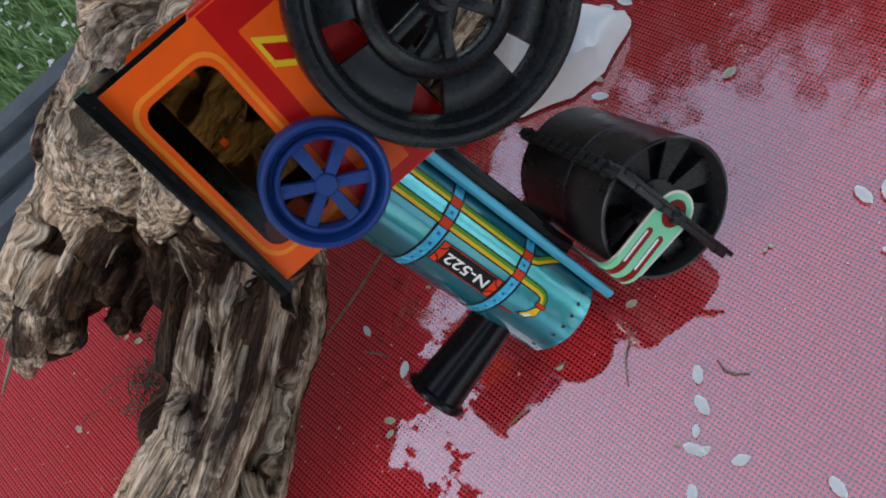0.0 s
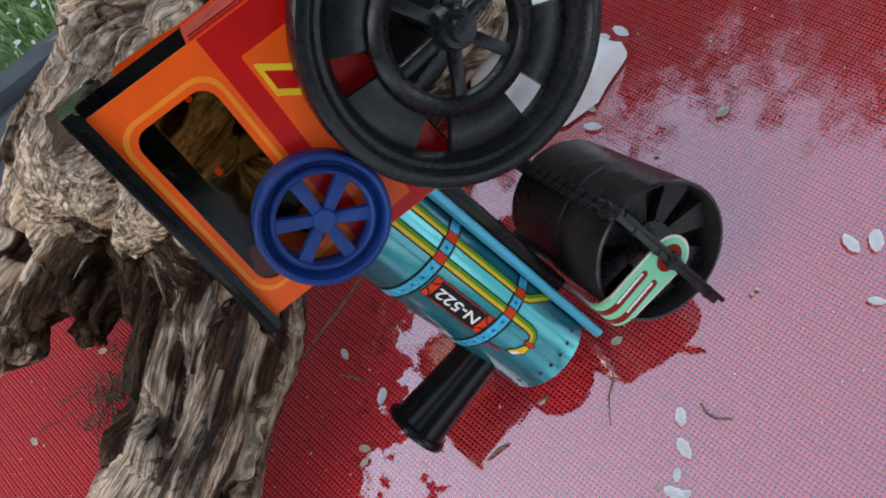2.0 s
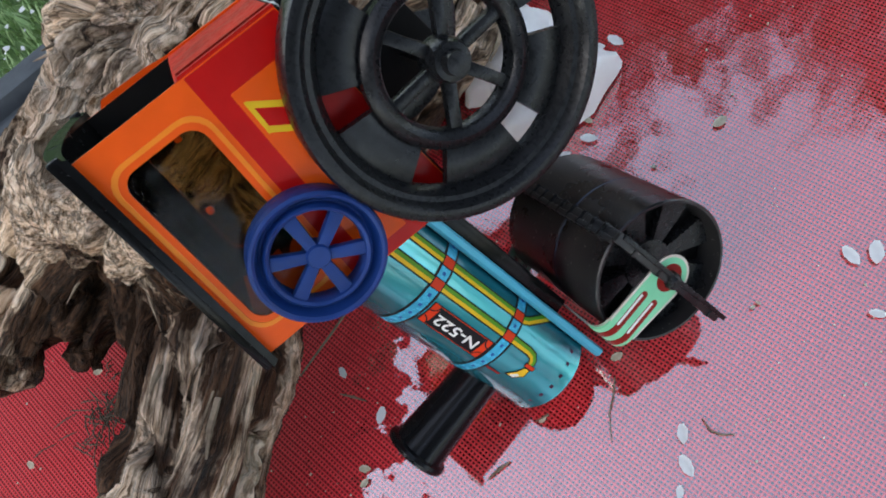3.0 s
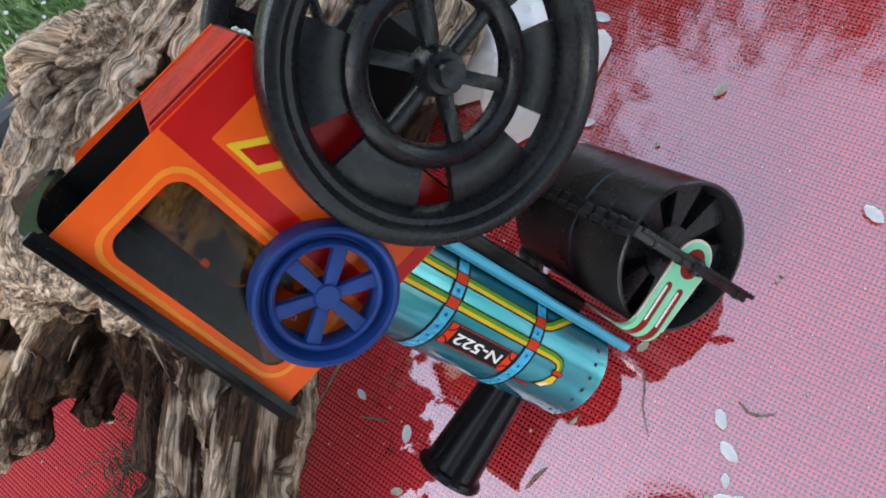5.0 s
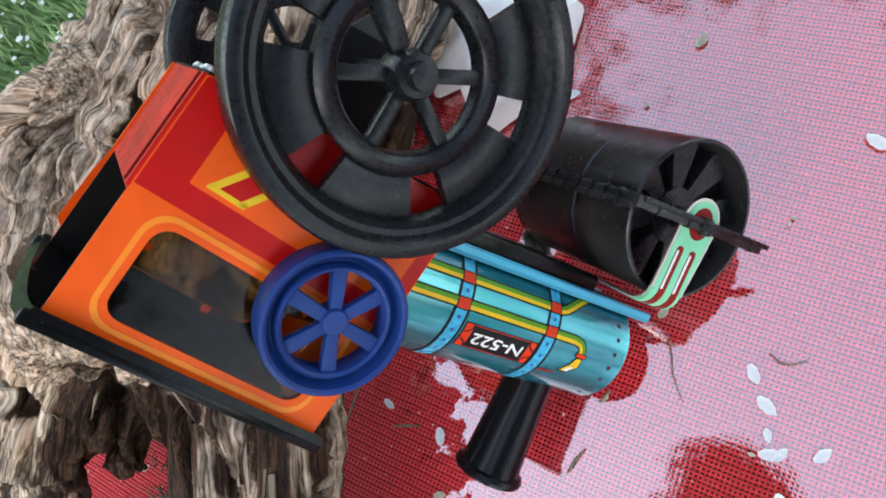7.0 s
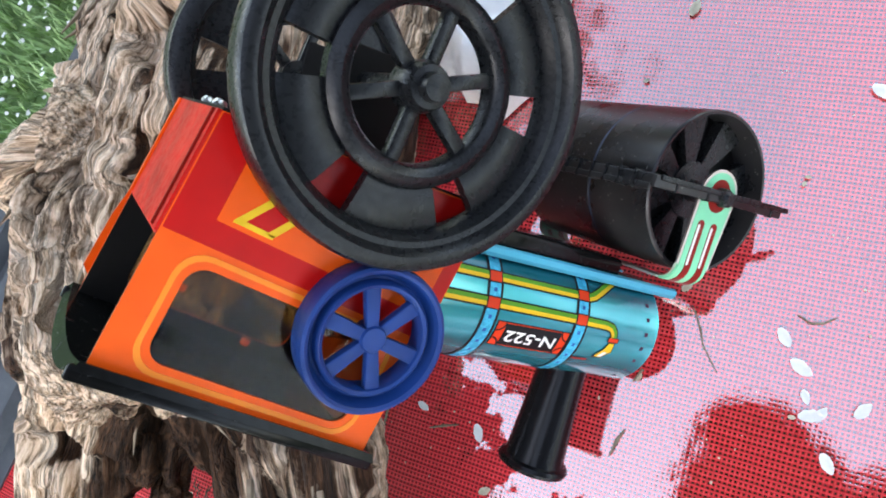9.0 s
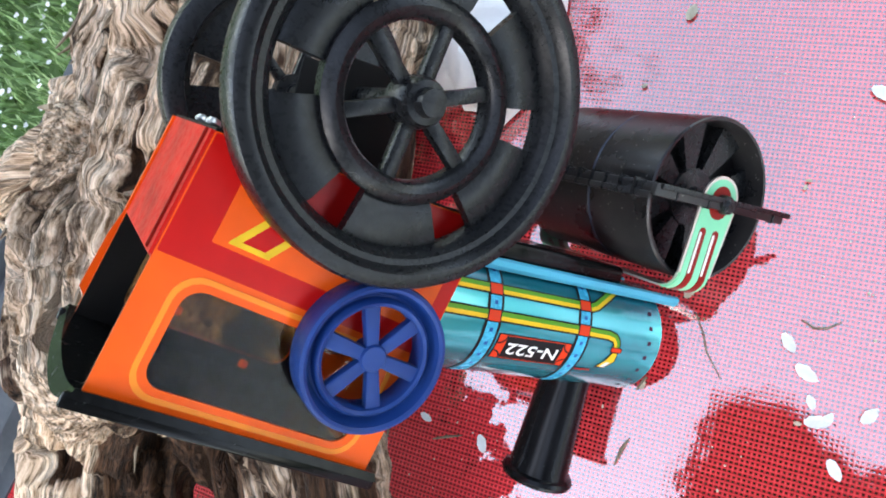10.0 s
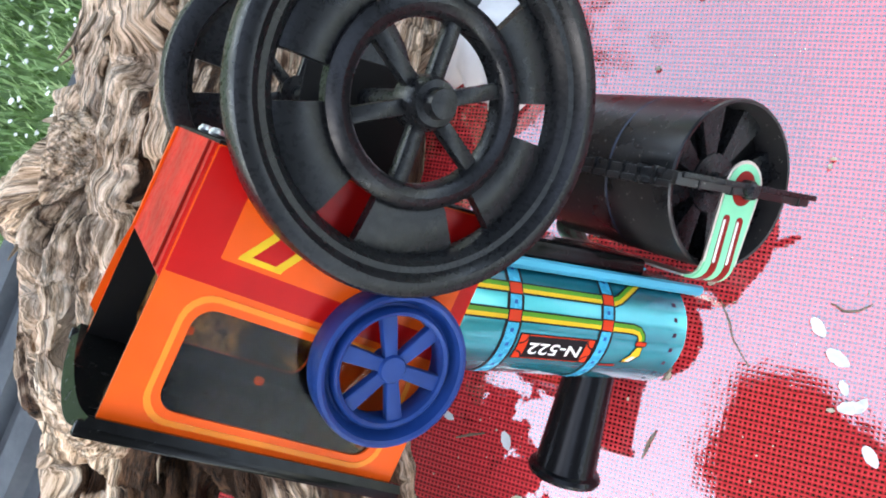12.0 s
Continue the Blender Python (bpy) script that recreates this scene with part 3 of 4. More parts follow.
MID = -36.0          # the middle plane of the boiler and axles
FAR = -48.0          # the far side of the cab
SLOPE = radians(13.1)
CA, SA = math.cos(SLOPE), math.sin(SLOPE)


def cab_at(p, q, n):
    """p along the roof, q down from it, n out of the side, in millimetres."""
    return Vector(((p * CA + q * SA) * MM, n * MM, (p * SA - q * CA) * MM))


def wall_outline(k=5):
    return [(p, tapered(p, q)) for p, q in rounded(0.0, 60.8, 0.0, 62.0, 0.6, k)]


def tapered(p, q):
    """The lower edge of the cab rises towards the rear."""
    return q if q < 45 else q * (52.0 + 10.0 * p / 60.8) / 62.0


WINDOW = rounded(8.2, 53.0, 4.6, 24.5, 4.0)


def cab():
    for n0, n1, name, lab in ((0.0, -0.7, "side_wall", "orange tin side with a window"), (FAR, FAR + 0.7, "far_side_wall", "orange tin side with a window")):
        b = bmesh.new()
        prism(b, wall_outline(), n0, n1, cab_at, WINDOW)
        part(name, b, ORANGE, toy, lab, smooth=False)
    # near-black sheet behind each wall, painting in the shade of the closed cab
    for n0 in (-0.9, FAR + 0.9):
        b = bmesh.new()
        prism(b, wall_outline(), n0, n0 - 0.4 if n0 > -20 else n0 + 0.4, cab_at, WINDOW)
        part("shade_lining", b, INSIDE, toy, smooth=False)
    b = bmesh.new()
    prism(b, rounded(5.6, 55.6, 2.0, 27.1, 5.6), 0.14, -0.1, cab_at, rounded(6.7, 54.5, 3.1, 26.0, 5.0))
    part("window_line", b, ORANGE_LIGHT, toy, "light orange printed line", smooth=False)
    b = bmesh.new()
    prism(b, [(p, tapered(p, q)) for p, q in rounded(0.3, 60.6, 28.5, 61.6, 0.3)], 0.10, -0.1, cab_at)
    part("red_panel", b, RED, toy, "red printed panel", smooth=False)
    b = bmesh.new()
    prism(b, rounded(8.2, 57.0, 33.6, 46.0, 0.3), 0.2, 0.0, cab_at)
    part("orange_panel", b, ORANGE, toy, smooth=False)
    # yellow emblem: two slanted strokes joined at the rails
    b = bmesh.new()
    for o in (0.0, 6.6):
        prism(b, [(11.0 + o, 35.0), (12.8 + o, 35.0), (18.6 + o, 43.4), (16.8 + o, 43.4)], 0.32, 0.1, cab_at)
    prism(b, [(11.0, 34.6), (19.4, 34.6), (19.6, 35.7), (11.4, 35.7)], 0.32, 0.1, cab_at)
    prism(b, [(16.4, 42.6), (26.0, 42.6), (26.4, 43.7), (17.0, 43.7)], 0.32, 0.1, cab_at)
    part("emblem", b, YELLOW, toy, "yellow printed slanted emblem", smooth=False)
    b = bmesh.new()
    prism(b, [(12.9, 35.7), (18.0, 35.7), (22.8, 42.6), (17.7, 42.6)], 0.27, 0.1, cab_at)
    part("emblem_fill", b, RED, toy, smooth=False)
    # rear: a worn red panel over an open back
    b = bmesh.new()
    prism(b, [(-0.2, 27.0), (0.6, 26.2), (0.6, 52.0), (-0.2, 52.0)], -0.05, FAR + 0.05, cab_at)
    part("rear_panel", b, RED_WORN, toy, "scratched glossy red tin panel")
    # edge strips; the near red one is added for the highlight there
    for n0, n1, m in ((-0.1, -2.0, RED), (-5.6, -6.2, MAROON), (FAR + 2.0, FAR + 0.1, ORANGE)):
        b = bmesh.new()
        prism(b, [(-0.75, 27.6), (0.0, 27.2), (0.0, 51.9), (-0.75, 51.9)], n0, n1, cab_at)
        part("panel_edge_strip", b, m, toy, smooth=False)
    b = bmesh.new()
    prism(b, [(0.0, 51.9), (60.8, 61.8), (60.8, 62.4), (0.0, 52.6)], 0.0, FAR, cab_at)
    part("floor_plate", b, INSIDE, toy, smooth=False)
    b = bmesh.new()
    prism(b, [(60.0, 0.4), (60.9, 0.4), (60.9, 61.6), (60.0, 61.6)], -0.7, FAR + 0.7, cab_at)
    part("front_wall", b, ORANGE, toy, smooth=False)
    b = bmesh.new()
    prism(b, [(-1.7, 6.5), (0.4, 4.5), (0.4, 29.0), (-0.4, 28.0), (-1.4, 20.0)], FAR - 0.9, FAR - 0.2, cab_at)
    part("rear_flange", b, ORANGE, toy, "bent orange tin edge of the open back", smooth=False)
    # folded tin tabs inside the window
    for p, q in ((7.9, 18.6), (24.0, 13.2), (52.0, 17.0)):
        b = bmesh.new()
        prism(b, rounded(p, p + 1.7, q, q + 1.5, 0.4, 2), -1.2, -1.9, cab_at)
        prism(b, rounded(p + 0.3, p + 0.9, q + 0.3, q + 0.9, 0.1, 2), -0.5, -1.3, cab_at)
        part("tab", b, ORANGE, toy, smooth=False)
    # screws on the underside edge
    for n in (-18.0, -30.0):
        b = bmesh.new()
        lathe(b, [(0.0, 0), (1.5, 0), (1.7, 0.6), (1.2, 1.5), (0.0, 1.8)], lambda x, y, h, n=n: cab_at(2.5 + x, 53.0 + h, n + y), 16, False)
        part("screw", b, STEEL, toy, "small steel screw")
    # roof: curved sheet with rolled edges
    b = bmesh.new()
    ring0 = []
    n = 26
    for end, p in ((0, -3.2), (1, 63.6)):
        ring = []
        for i in range(n + 1):
            f = i / n
            s = 2 * f - 1
            out = FAR / 2 + s * 26.4
            q = -0.4 - 5.2 * (1 - abs(s) ** 2.6)
            ring.append((p + (0.8 if end == 0 else -0.4) * s * s, q, out))
        ring0.append(ring)
    up = [[b.verts.new(cab_at(*v)) for v in ring] for ring in ring0]
    lo = [[b.verts.new(cab_at(v[0] + (0.9 if k == 0 else -0.9), v[1] * 0.55 + 1.6, FAR / 2 + (v[2] - FAR / 2) * 0.985)) for v in ring] for k, ring in enumerate(ring0)]
    for i in range(n):
        b.faces.new((up[0][i], up[0][i + 1], up[1][i + 1], up[1][i]))
        b.faces.new((lo[0][i], lo[0][i + 1], lo[1][i + 1], lo[1][i]))
        for k in (0, 1):
            b.faces.new((up[k][i], up[k][i + 1], lo[k][i + 1], lo[k][i]))
    for i in (0, n):
        b.faces.new((up[0][i], up[1][i], lo[1][i], lo[0][i]))
    bmesh.ops.bevel(b, geom=[e for e in b.edges if e.calc_face_angle(0) > 0.7], offset=0.0006, segments=2, affect="EDGES")
    roof = part("roof", b, ROOF, toy, "glossy black tin roof")
    for n0, n1 in ((0.3, 1.9), (FAR - 1.9, FAR - 0.3)):
        b = bmesh.new()
        box(b, -3.0, 63.4, -2.8, 0.4, n0, n1, 0.7, lambda v: cab_at(v.x, v.y, v.z))
        part("rolled_edge", b, ROOF, roof, "rolled black edge")
    for n0 in (-0.35, FAR + 0.35):
        b = bmesh.new()
        prism(b, rounded(7.9, 53.3, 4.3, 24.8, 4.2), n0, n0 - 0.12, cab_at)
        pane = part("window_pane", b, SMOKE, toy, "smoky amber celluloid pane", smooth=False)
        pane.visible_shadow = False


cab()

# the boiler
BB, BR = -19.7, 17.7


def on_boiler(a, deg, lift=0.0):
    r = BR + lift
    return Vector((a * MM, (MID + r * math.cos(radians(deg))) * MM, (BB + r * math.sin(radians(deg))) * MM))


def patch(b, a0, a1, d0, d1, lift, steps=None):
    n = steps or max(1, int(abs(d1 - d0) / 5))
    vs = [[b.verts.new(on_boiler(a, d0 + (d1 - d0) * i / n, lift)) for a in (a0, a1)] for i in range(n + 1)]
    for i in range(n):
        b.faces.new((vs[i][0], vs[i][1], vs[i + 1][1], vs[i + 1][0]))


def ribbon(b, pts, w, lift, shift=0.0):
    """A printed stripe along points (a, degrees) on the boiler, w millimetres wide."""
    mm = [(a, d * math.pi / 180 * BR) for a, d in pts]
    left, right = [], []
    for i, (x, y) in enumerate(mm):
        x0, y0 = mm[max(0, i - 1)]
        x1, y1 = mm[min(len(mm) - 1, i + 1)]
        ln = math.hypot(x1 - x0, y1 - y0)
        nx, ny = -(y1 - y0) / ln, (x1 - x0) / ln
        for side, lst in ((1, left), (-1, right)):
            o = shift + side * w / 2
            lst.append(b.verts.new(on_boiler(x + nx * o, (y + ny * o) / BR * 180 / math.pi, lift)))
    for i in range(len(mm) - 1):
        b.faces.new((left[i], left[i + 1], right[i + 1], right[i]))


def boiler():
    b = bmesh.new()
    n, rings = 96, [(58.0, 0.0), (70.0, 0.0), (110.0, 0.0), (150.0, 0.0), (159.4, 0.0), (160.2, 0.15), (160.7, -0.1), (160.7, -0.7), (159.0, -0.9)]
    vs = [[b.verts.new(on_boiler(a, 360 * i / n, l)) for a, l in rings] for i in range(n)]
    for i in range(n):
        for k in range(len(rings) - 1):
            b.faces.new((vs[i][k], vs[(i + 1) % n][k], vs[(i + 1) % n][k + 1], vs[i][k + 1]))
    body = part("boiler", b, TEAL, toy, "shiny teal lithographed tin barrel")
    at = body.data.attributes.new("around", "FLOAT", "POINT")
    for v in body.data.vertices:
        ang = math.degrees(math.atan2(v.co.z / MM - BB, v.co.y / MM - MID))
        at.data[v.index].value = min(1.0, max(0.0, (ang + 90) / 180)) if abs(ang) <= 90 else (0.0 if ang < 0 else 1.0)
    b = bmesh.new()
    lathe(b, [(0.0, 158.4), (9.0, 158.2), (16.9, 158.6)], lambda x, y, h: Vector((h * MM, (MID + x) * MM, (BB + y) * MM)), 64, False)
    part("front_cap", b, RED, body, "red tin front cap")
    # straps with rivet dots
    for a in (95.5, 127.9):
        b = bmesh.new()
        patch(b, a - 2.7, a + 2.7, -80, 95, 0.10)
        part("strap_edge", b, BLACK_PRINT, body, smooth=True)
        b = bmesh.new()
        patch(b, a - 1.8, a + 1.8, -80, 95, 0.18)
        strap = part("strap", b, CYAN, body, "light blue printed strap with dots")
        for d in [*range(-74, -38, 12), -20, *range(4, 90, 13)]:
            b = bmesh.new()
            ribbon(b, [(a - 0.55, d), (a, d), (a + 0.55, d)], 1.1, 0.26)
            part("dot", b, BLUE_DOT, strap)
    # the two pipes, with their bends
    low = [(60, -9.5), (128, -8.2), (138.0, -7.8), (140.6, -6.0), (141.9, -1.5), (142.2, 3.0)]
    high = [(60, -32.5), (128, -31.5), (130.6, -31.3), (132.6, -33.5), (134.6, -38.0), (136.6, -42.5), (138.6, -47.0), (140.6, -51.5), (142.6, -56.0)]
    for pts in (low, high):
        b = bmesh.new()
        ribbon(b, pts, 3.3, 0.12)
        part("pipe_outline", b, BLACK_PRINT, body)
        b = bmesh.new()
        ribbon(b, pts, 1.15, 0.20, -0.58)
        part("pipe_shade", b, GREEN, body, "green side of the printed pipe")
        b = bmesh.new()
        ribbon(b, pts, 1.15, 0.20, 0.58)
        part("pipe_light", b, YELLOW, body, "yellow side of the printed pipe")
        for a in (95.5, 127.9):
            d = pts[0][1] + 1.0 if pts is low else pts[0][1] + 0.8
            b = bmesh.new()
            patch(b, a - 2.3, a + 2.3, d - 5.8, d + 5.8, 0.26, 4)
            part("clamp_edge", b, BLACK_PRINT, body)
            b = bmesh.new()
            patch(b, a - 1.9, a + 1.9, d - 4.6, d + 4.6, 0.34, 4)
            part("clamp", b, VERMILION, body, "orange-red printed clamp")
    # nozzle with its drop of steam
    for w, pts, m, l, nm in ((4.6, [(142.3, 3.0), (142.3, 8.0)], BLACK_PRINT, 0.3, "nozzle_edge"), (3.8, [(142.3, 3.6), (142.3, 7.4)], VERMILION, 0.36, "nozzle_ring")):
        b = bmesh.new()
        ribbon(b, pts, w, l)
        part(nm, b, m, body)
    for outline, m, l, nm in (([(141.0, 8), (143.6, 8), (143.9, 18), (141.0, 27), (137.0, 27), (139.5, 18)], BLACK_PRINT, 0.30, "jet_edge"), ([(141.3, 9), (143.2, 9), (143.4, 17.5), (140.7, 25.5), (138.0, 25.5), (140.0, 17.5)], YELLOW, 0.36, "jet"),
                              ([(140.6, 19), (142.2, 19), (140.8, 25), (138.9, 25)], WHITE_PRINT, 0.42, "jet_light"), ([(130.5, 31), (136.5, 30), (136.5, 32.5), (130.5, 33.5)], MAROON, 0.3, "smudge")):
        b = bmesh.new()
        b.faces.new([b.verts.new(on_boiler(a, d, l)) for a, d in outline])
        part(nm, b, m, body)
    # rivets round the front
    for d in range(-66, 100, 15):
        b = bmesh.new()
        ribbon(b, [(154.7, d), (155.4, d), (156.1, d)], 1.25, 0.14)
        part("rivet", b, RIVET, body)
    # number plate
    b = bmesh.new()
    patch(b, 98.6, 125.2, 5.6, 32.0, 0.13)
    part("plate_edge", b, BLACK_PRINT, body)
    b = bmesh.new()
    patch(b, 99.1, 124.7, 6.6, 31.0, 0.20)
    part("plate_border", b, VERMILION, body, "orange-red plate border")
    b = bmesh.new()
    patch(b, 101.8, 122.0, 7.4, 30.2, 0.27)
    plate = part("number_plate", b, BLACK_PRINT, body, "black number plate with white figures")
    for a0, d0, sa, sd in ((99.1, 6.6, 1, 1), (124.7, 6.6, -1, 1), (99.1, 31.0, 1, -1), (124.7, 31.0, -1, -1)):
        b = bmesh.new()
        arc = [(a0 + sa * 2.6 * math.cos(k * math.pi / 10), d0 + sd * 8.4 * math.sin(k * math.pi / 10)) for k in range(6)]
        ribbon(b, arc, 0.45, 0.33)
        part("corner_scroll", b, BLACK_PRINT, body)
    cu = bpy.data.curves.new("figures", "FONT")
    cu.body, cu.size, cu.align_x, cu.align_y, cu.offset = "N-522", 7.0, "CENTER", "CENTER", 0.12
    tmp = new("figures", cu)
    me = bpy.data.meshes.new_from_object(tmp.evaluated_get(bpy.context.evaluated_depsgraph_get()))
    bpy.data.objects.remove(tmp)
    b = bmesh.new()
    b.from_mesh(me)
    bmesh.ops.triangulate(b, faces=b.faces)
    for v in b.verts:
        v.co = on_boiler(111.9 - v.co.x * 1.02, 18.8 + v.co.y * 0.72 / BR * 180 / math.pi, 0.36)
    part("figures", b, WHITE_PRINT, body, "white figures")
    return body


boiler()


def chassis():
    b = bmesh.new()
    box(b, 56 * MM, 168 * MM, (MID - 12.4) * MM, (MID + 12.4) * MM, -36.4 * MM, -35.4 * MM, 0.0003)
    base = part("chassis", b, ROOF, toy, "glossy black tin base plate")
    for s in (1, -1):
        b = bmesh.new()
        n0 = MID + s * 12.6
        pts = [(n0, -37.2), (n0 + s * 0.9, -36.6), (n0 + s * 0.9, -35.0), (n0, -33.9), (n0 - s * 0.9, -33.7), (n0 - s * 0.9, -37.0)]
        lathe_pts = [[b.verts.new((a * MM, y * MM, z * MM)) for y, z in pts] for a in (58, 167.5)]
        for i in range(len(pts)):
            j = (i + 1) % len(pts)
            b.faces.new((lathe_pts[0][i], lathe_pts[0][j], lathe_pts[1][j], lathe_pts[1][i]))
        b.faces.new(lathe_pts[0]), b.faces.new(lathe_pts[1])
        part("flange", b, FLANGE, base, "light blue rolled edge", smooth=False)
    b = bmesh.new()
    box(b, 118 * MM, 122.5 * MM, (MID + 4) * MM, (MID + 9) * MM, -36.7 * MM, -36.4 * MM)
    part("slot_tab", b, CYAN, base)
    b = bmesh.new()
    box(b, 60 * MM, 143 * MM, (MID - 12.0) * MM, (MID + 11.4) * MM, -42.0 * MM, -36.5 * MM, 0.0012)
    part("drive_housing", b, ROOF, base, "glossy black housing")
    # axle carriers under the cab
    for s in (1, -1):
        b = bmesh.new()
        box(b, 38 * MM, 56 * MM, (MID + s * 13 - 0.5) * MM, (MID + s * 13 + 0.5) * MM, -74 * MM, -38 * MM, 0.0004)
        part("axle_carrier", b, INSIDE, toy, "dark tin axle carrier")
    b = bmesh.new()
    lathe(b, [(0, 12.5), (2.4, 12.5), (2.4, 2 * MID - 12.5), (0, 2 * MID - 12.5)], lambda x, y, h: Vector(((45.3 + x) * MM, h * MM, (-66.0 + y) * MM)), 20, False)
    part("rear_axle", b, PLASTIC, toy)


chassis()


def chimney():
    b = bmesh.new()
    prof = [(0.0, -6.0), (7.9, -6.0), (8.0, 0.0), (8.7, 12.0), (9.6, 26.5), (9.9, 29.0), (11.3, 29.6), (11.8, 30.8), (11.4, 32.0), (10.2, 32.6), (9.0, 32.4), (8.4, 30.0), (8.0, 10.0), (0.0, 8.0)]
    lathe(b, prof, lambda x, y, h: Vector(((142.8 + x) * MM, (MID + y) * MM, h * MM)), 64, False)
    part("chimney", b, CHIMNEY, toy, "glossy black flared chimney")


chimney()


def rear_wheel(n_in, out, label):
    """A deep dished wheel; out is +1 or -1: the side that faces away from the toy."""
    cx, cz = 45.3, -66.0

    def at(x, y, h):
        return Vector(((cx + x) * MM, (n_in + out * h) * MM, (cz + y) * MM))
    b = bmesh.new()
    prof = [(30.5, 0.0), (34.6, 0.0), (35.9, 0.8), (36.3, 2.2), (36.3, 8.6), (35.7, 10.0), (34.2, 10.6), (33.0, 10.4), (32.2, 9.4), (31.6, 8.2), (30.4, 8.0), (29.6, 6.6), (28.6, 5.0), (28.6, 2.6), (30.0, 2.2)]
    lathe(b, prof, at, 96)
    wheel = part("rear_wheel", b, PLASTIC, toy, label)
    b = bmesh.new()
    lathe(b, [(15.2, 2.4), (19.6, 2.4), (19.8, 6.4), (18.6, 7.6), (17.4, 8.0), (16.0, 7.4), (15.2, 6.2)], at, 72)
    part("inner_ring", b, PLASTIC, wheel)
    for k in range(6):
        a0 = radians(60 * k + 5)
        b = bmesh.new()
        lathe(b, [(18.8, 2.6), (29.6, 2.6), (29.6, 4.4), (27.6, 5.6), (21.0, 5.6), (18.8, 4.6)], at, 10, True, a0, a0 + radians(42))
        part("web_pad", b, PLASTIC, wheel)
        a1 = radians(60 * k + 38)
        c, s = math.cos(a1), math.sin(a1)
        b = bmesh.new()
        for w0, w1, h0, h1 in ((1.5, 1.2, 2.8, 6.0),):
            box(b, 4.0, 15.9, -w0, w0, h0, h1, 0.4, lambda v: at(v.x * c - v.y * s, v.x * s + v.y * c, v.z))
        part("spoke", b, PLASTIC, wheel)
    b = bmesh.new()
    lathe(b, [(0, 1.0), (5.2, 1.0), (5.2, 6.0), (4.6, 8.6), (4.2, 9.4), (2.9, 9.6), (2.6, 12.4), (0, 12.6)], at, 40, False)
    part("hub", b, PLASTIC, wheel)
    return wheel


rear_wheel(1.2, 1, "large black plastic spoked rear wheel")
rear_wheel(2 * MID - 1.2, -1, "large black plastic spoked rear wheel")


def flywheel():
    cx, cz = 51.5, -14.0

    def at(x, y, h):
        return Vector(((cx + x) * MM, h * MM, (cz + y) * MM))
    b = bmesh.new()
    prof = [(11.2, -0.6), (15.6, -0.6), (16.1, 0.2), (16.3, 5.4), (16.0, 6.4), (15.3, 6.7), (14.6, 6.3), (14.3, 4.4), (13.4, 3.4), (12.9, 3.6), (12.6, 5.2), (12.0, 5.8), (11.3, 5.4), (11.0, 4.6)]
    lathe(b, prof, at, 80)
    wheel = part("flywheel", b, BLUE, toy, "bright blue plastic spoked flywheel")
    for k in range(6):
        a1 = radians(60 * k + 14)
        c, s = math.cos(a1), math.sin(a1)
        b = bmesh.new()
        vs = box(b, 1.5, 11.6, -1.35, 1.35, 2.6, 4.9, 0.35)
        for v in {v for v in b.verts}:
            flare = 1 + 0.35 * max(0.0, (v.co.x - 8.5) / 3)
            x, y, z = v.co.x, v.co.y * flare, v.co.z
            v.co = at(x * c - y * s, x * s + y * c, z)
        part("spoke", b, BLUE, wheel)
    b = bmesh.new()
    lathe(b, [(0, -0.4), (3.0, -0.4), (3.0, 4.9), (2.6, 5.5), (0, 5.6)], at, 32, False)
    part("hub", b, BLUE, wheel)
    b = bmesh.new()
    lathe(b, [(0, -70.0), (1.1, -70.0), (1.1, 0.5), (0, 0.5)], at, 14, False)
    part("flywheel_axle", b, INSIDE, toy)


flywheel()


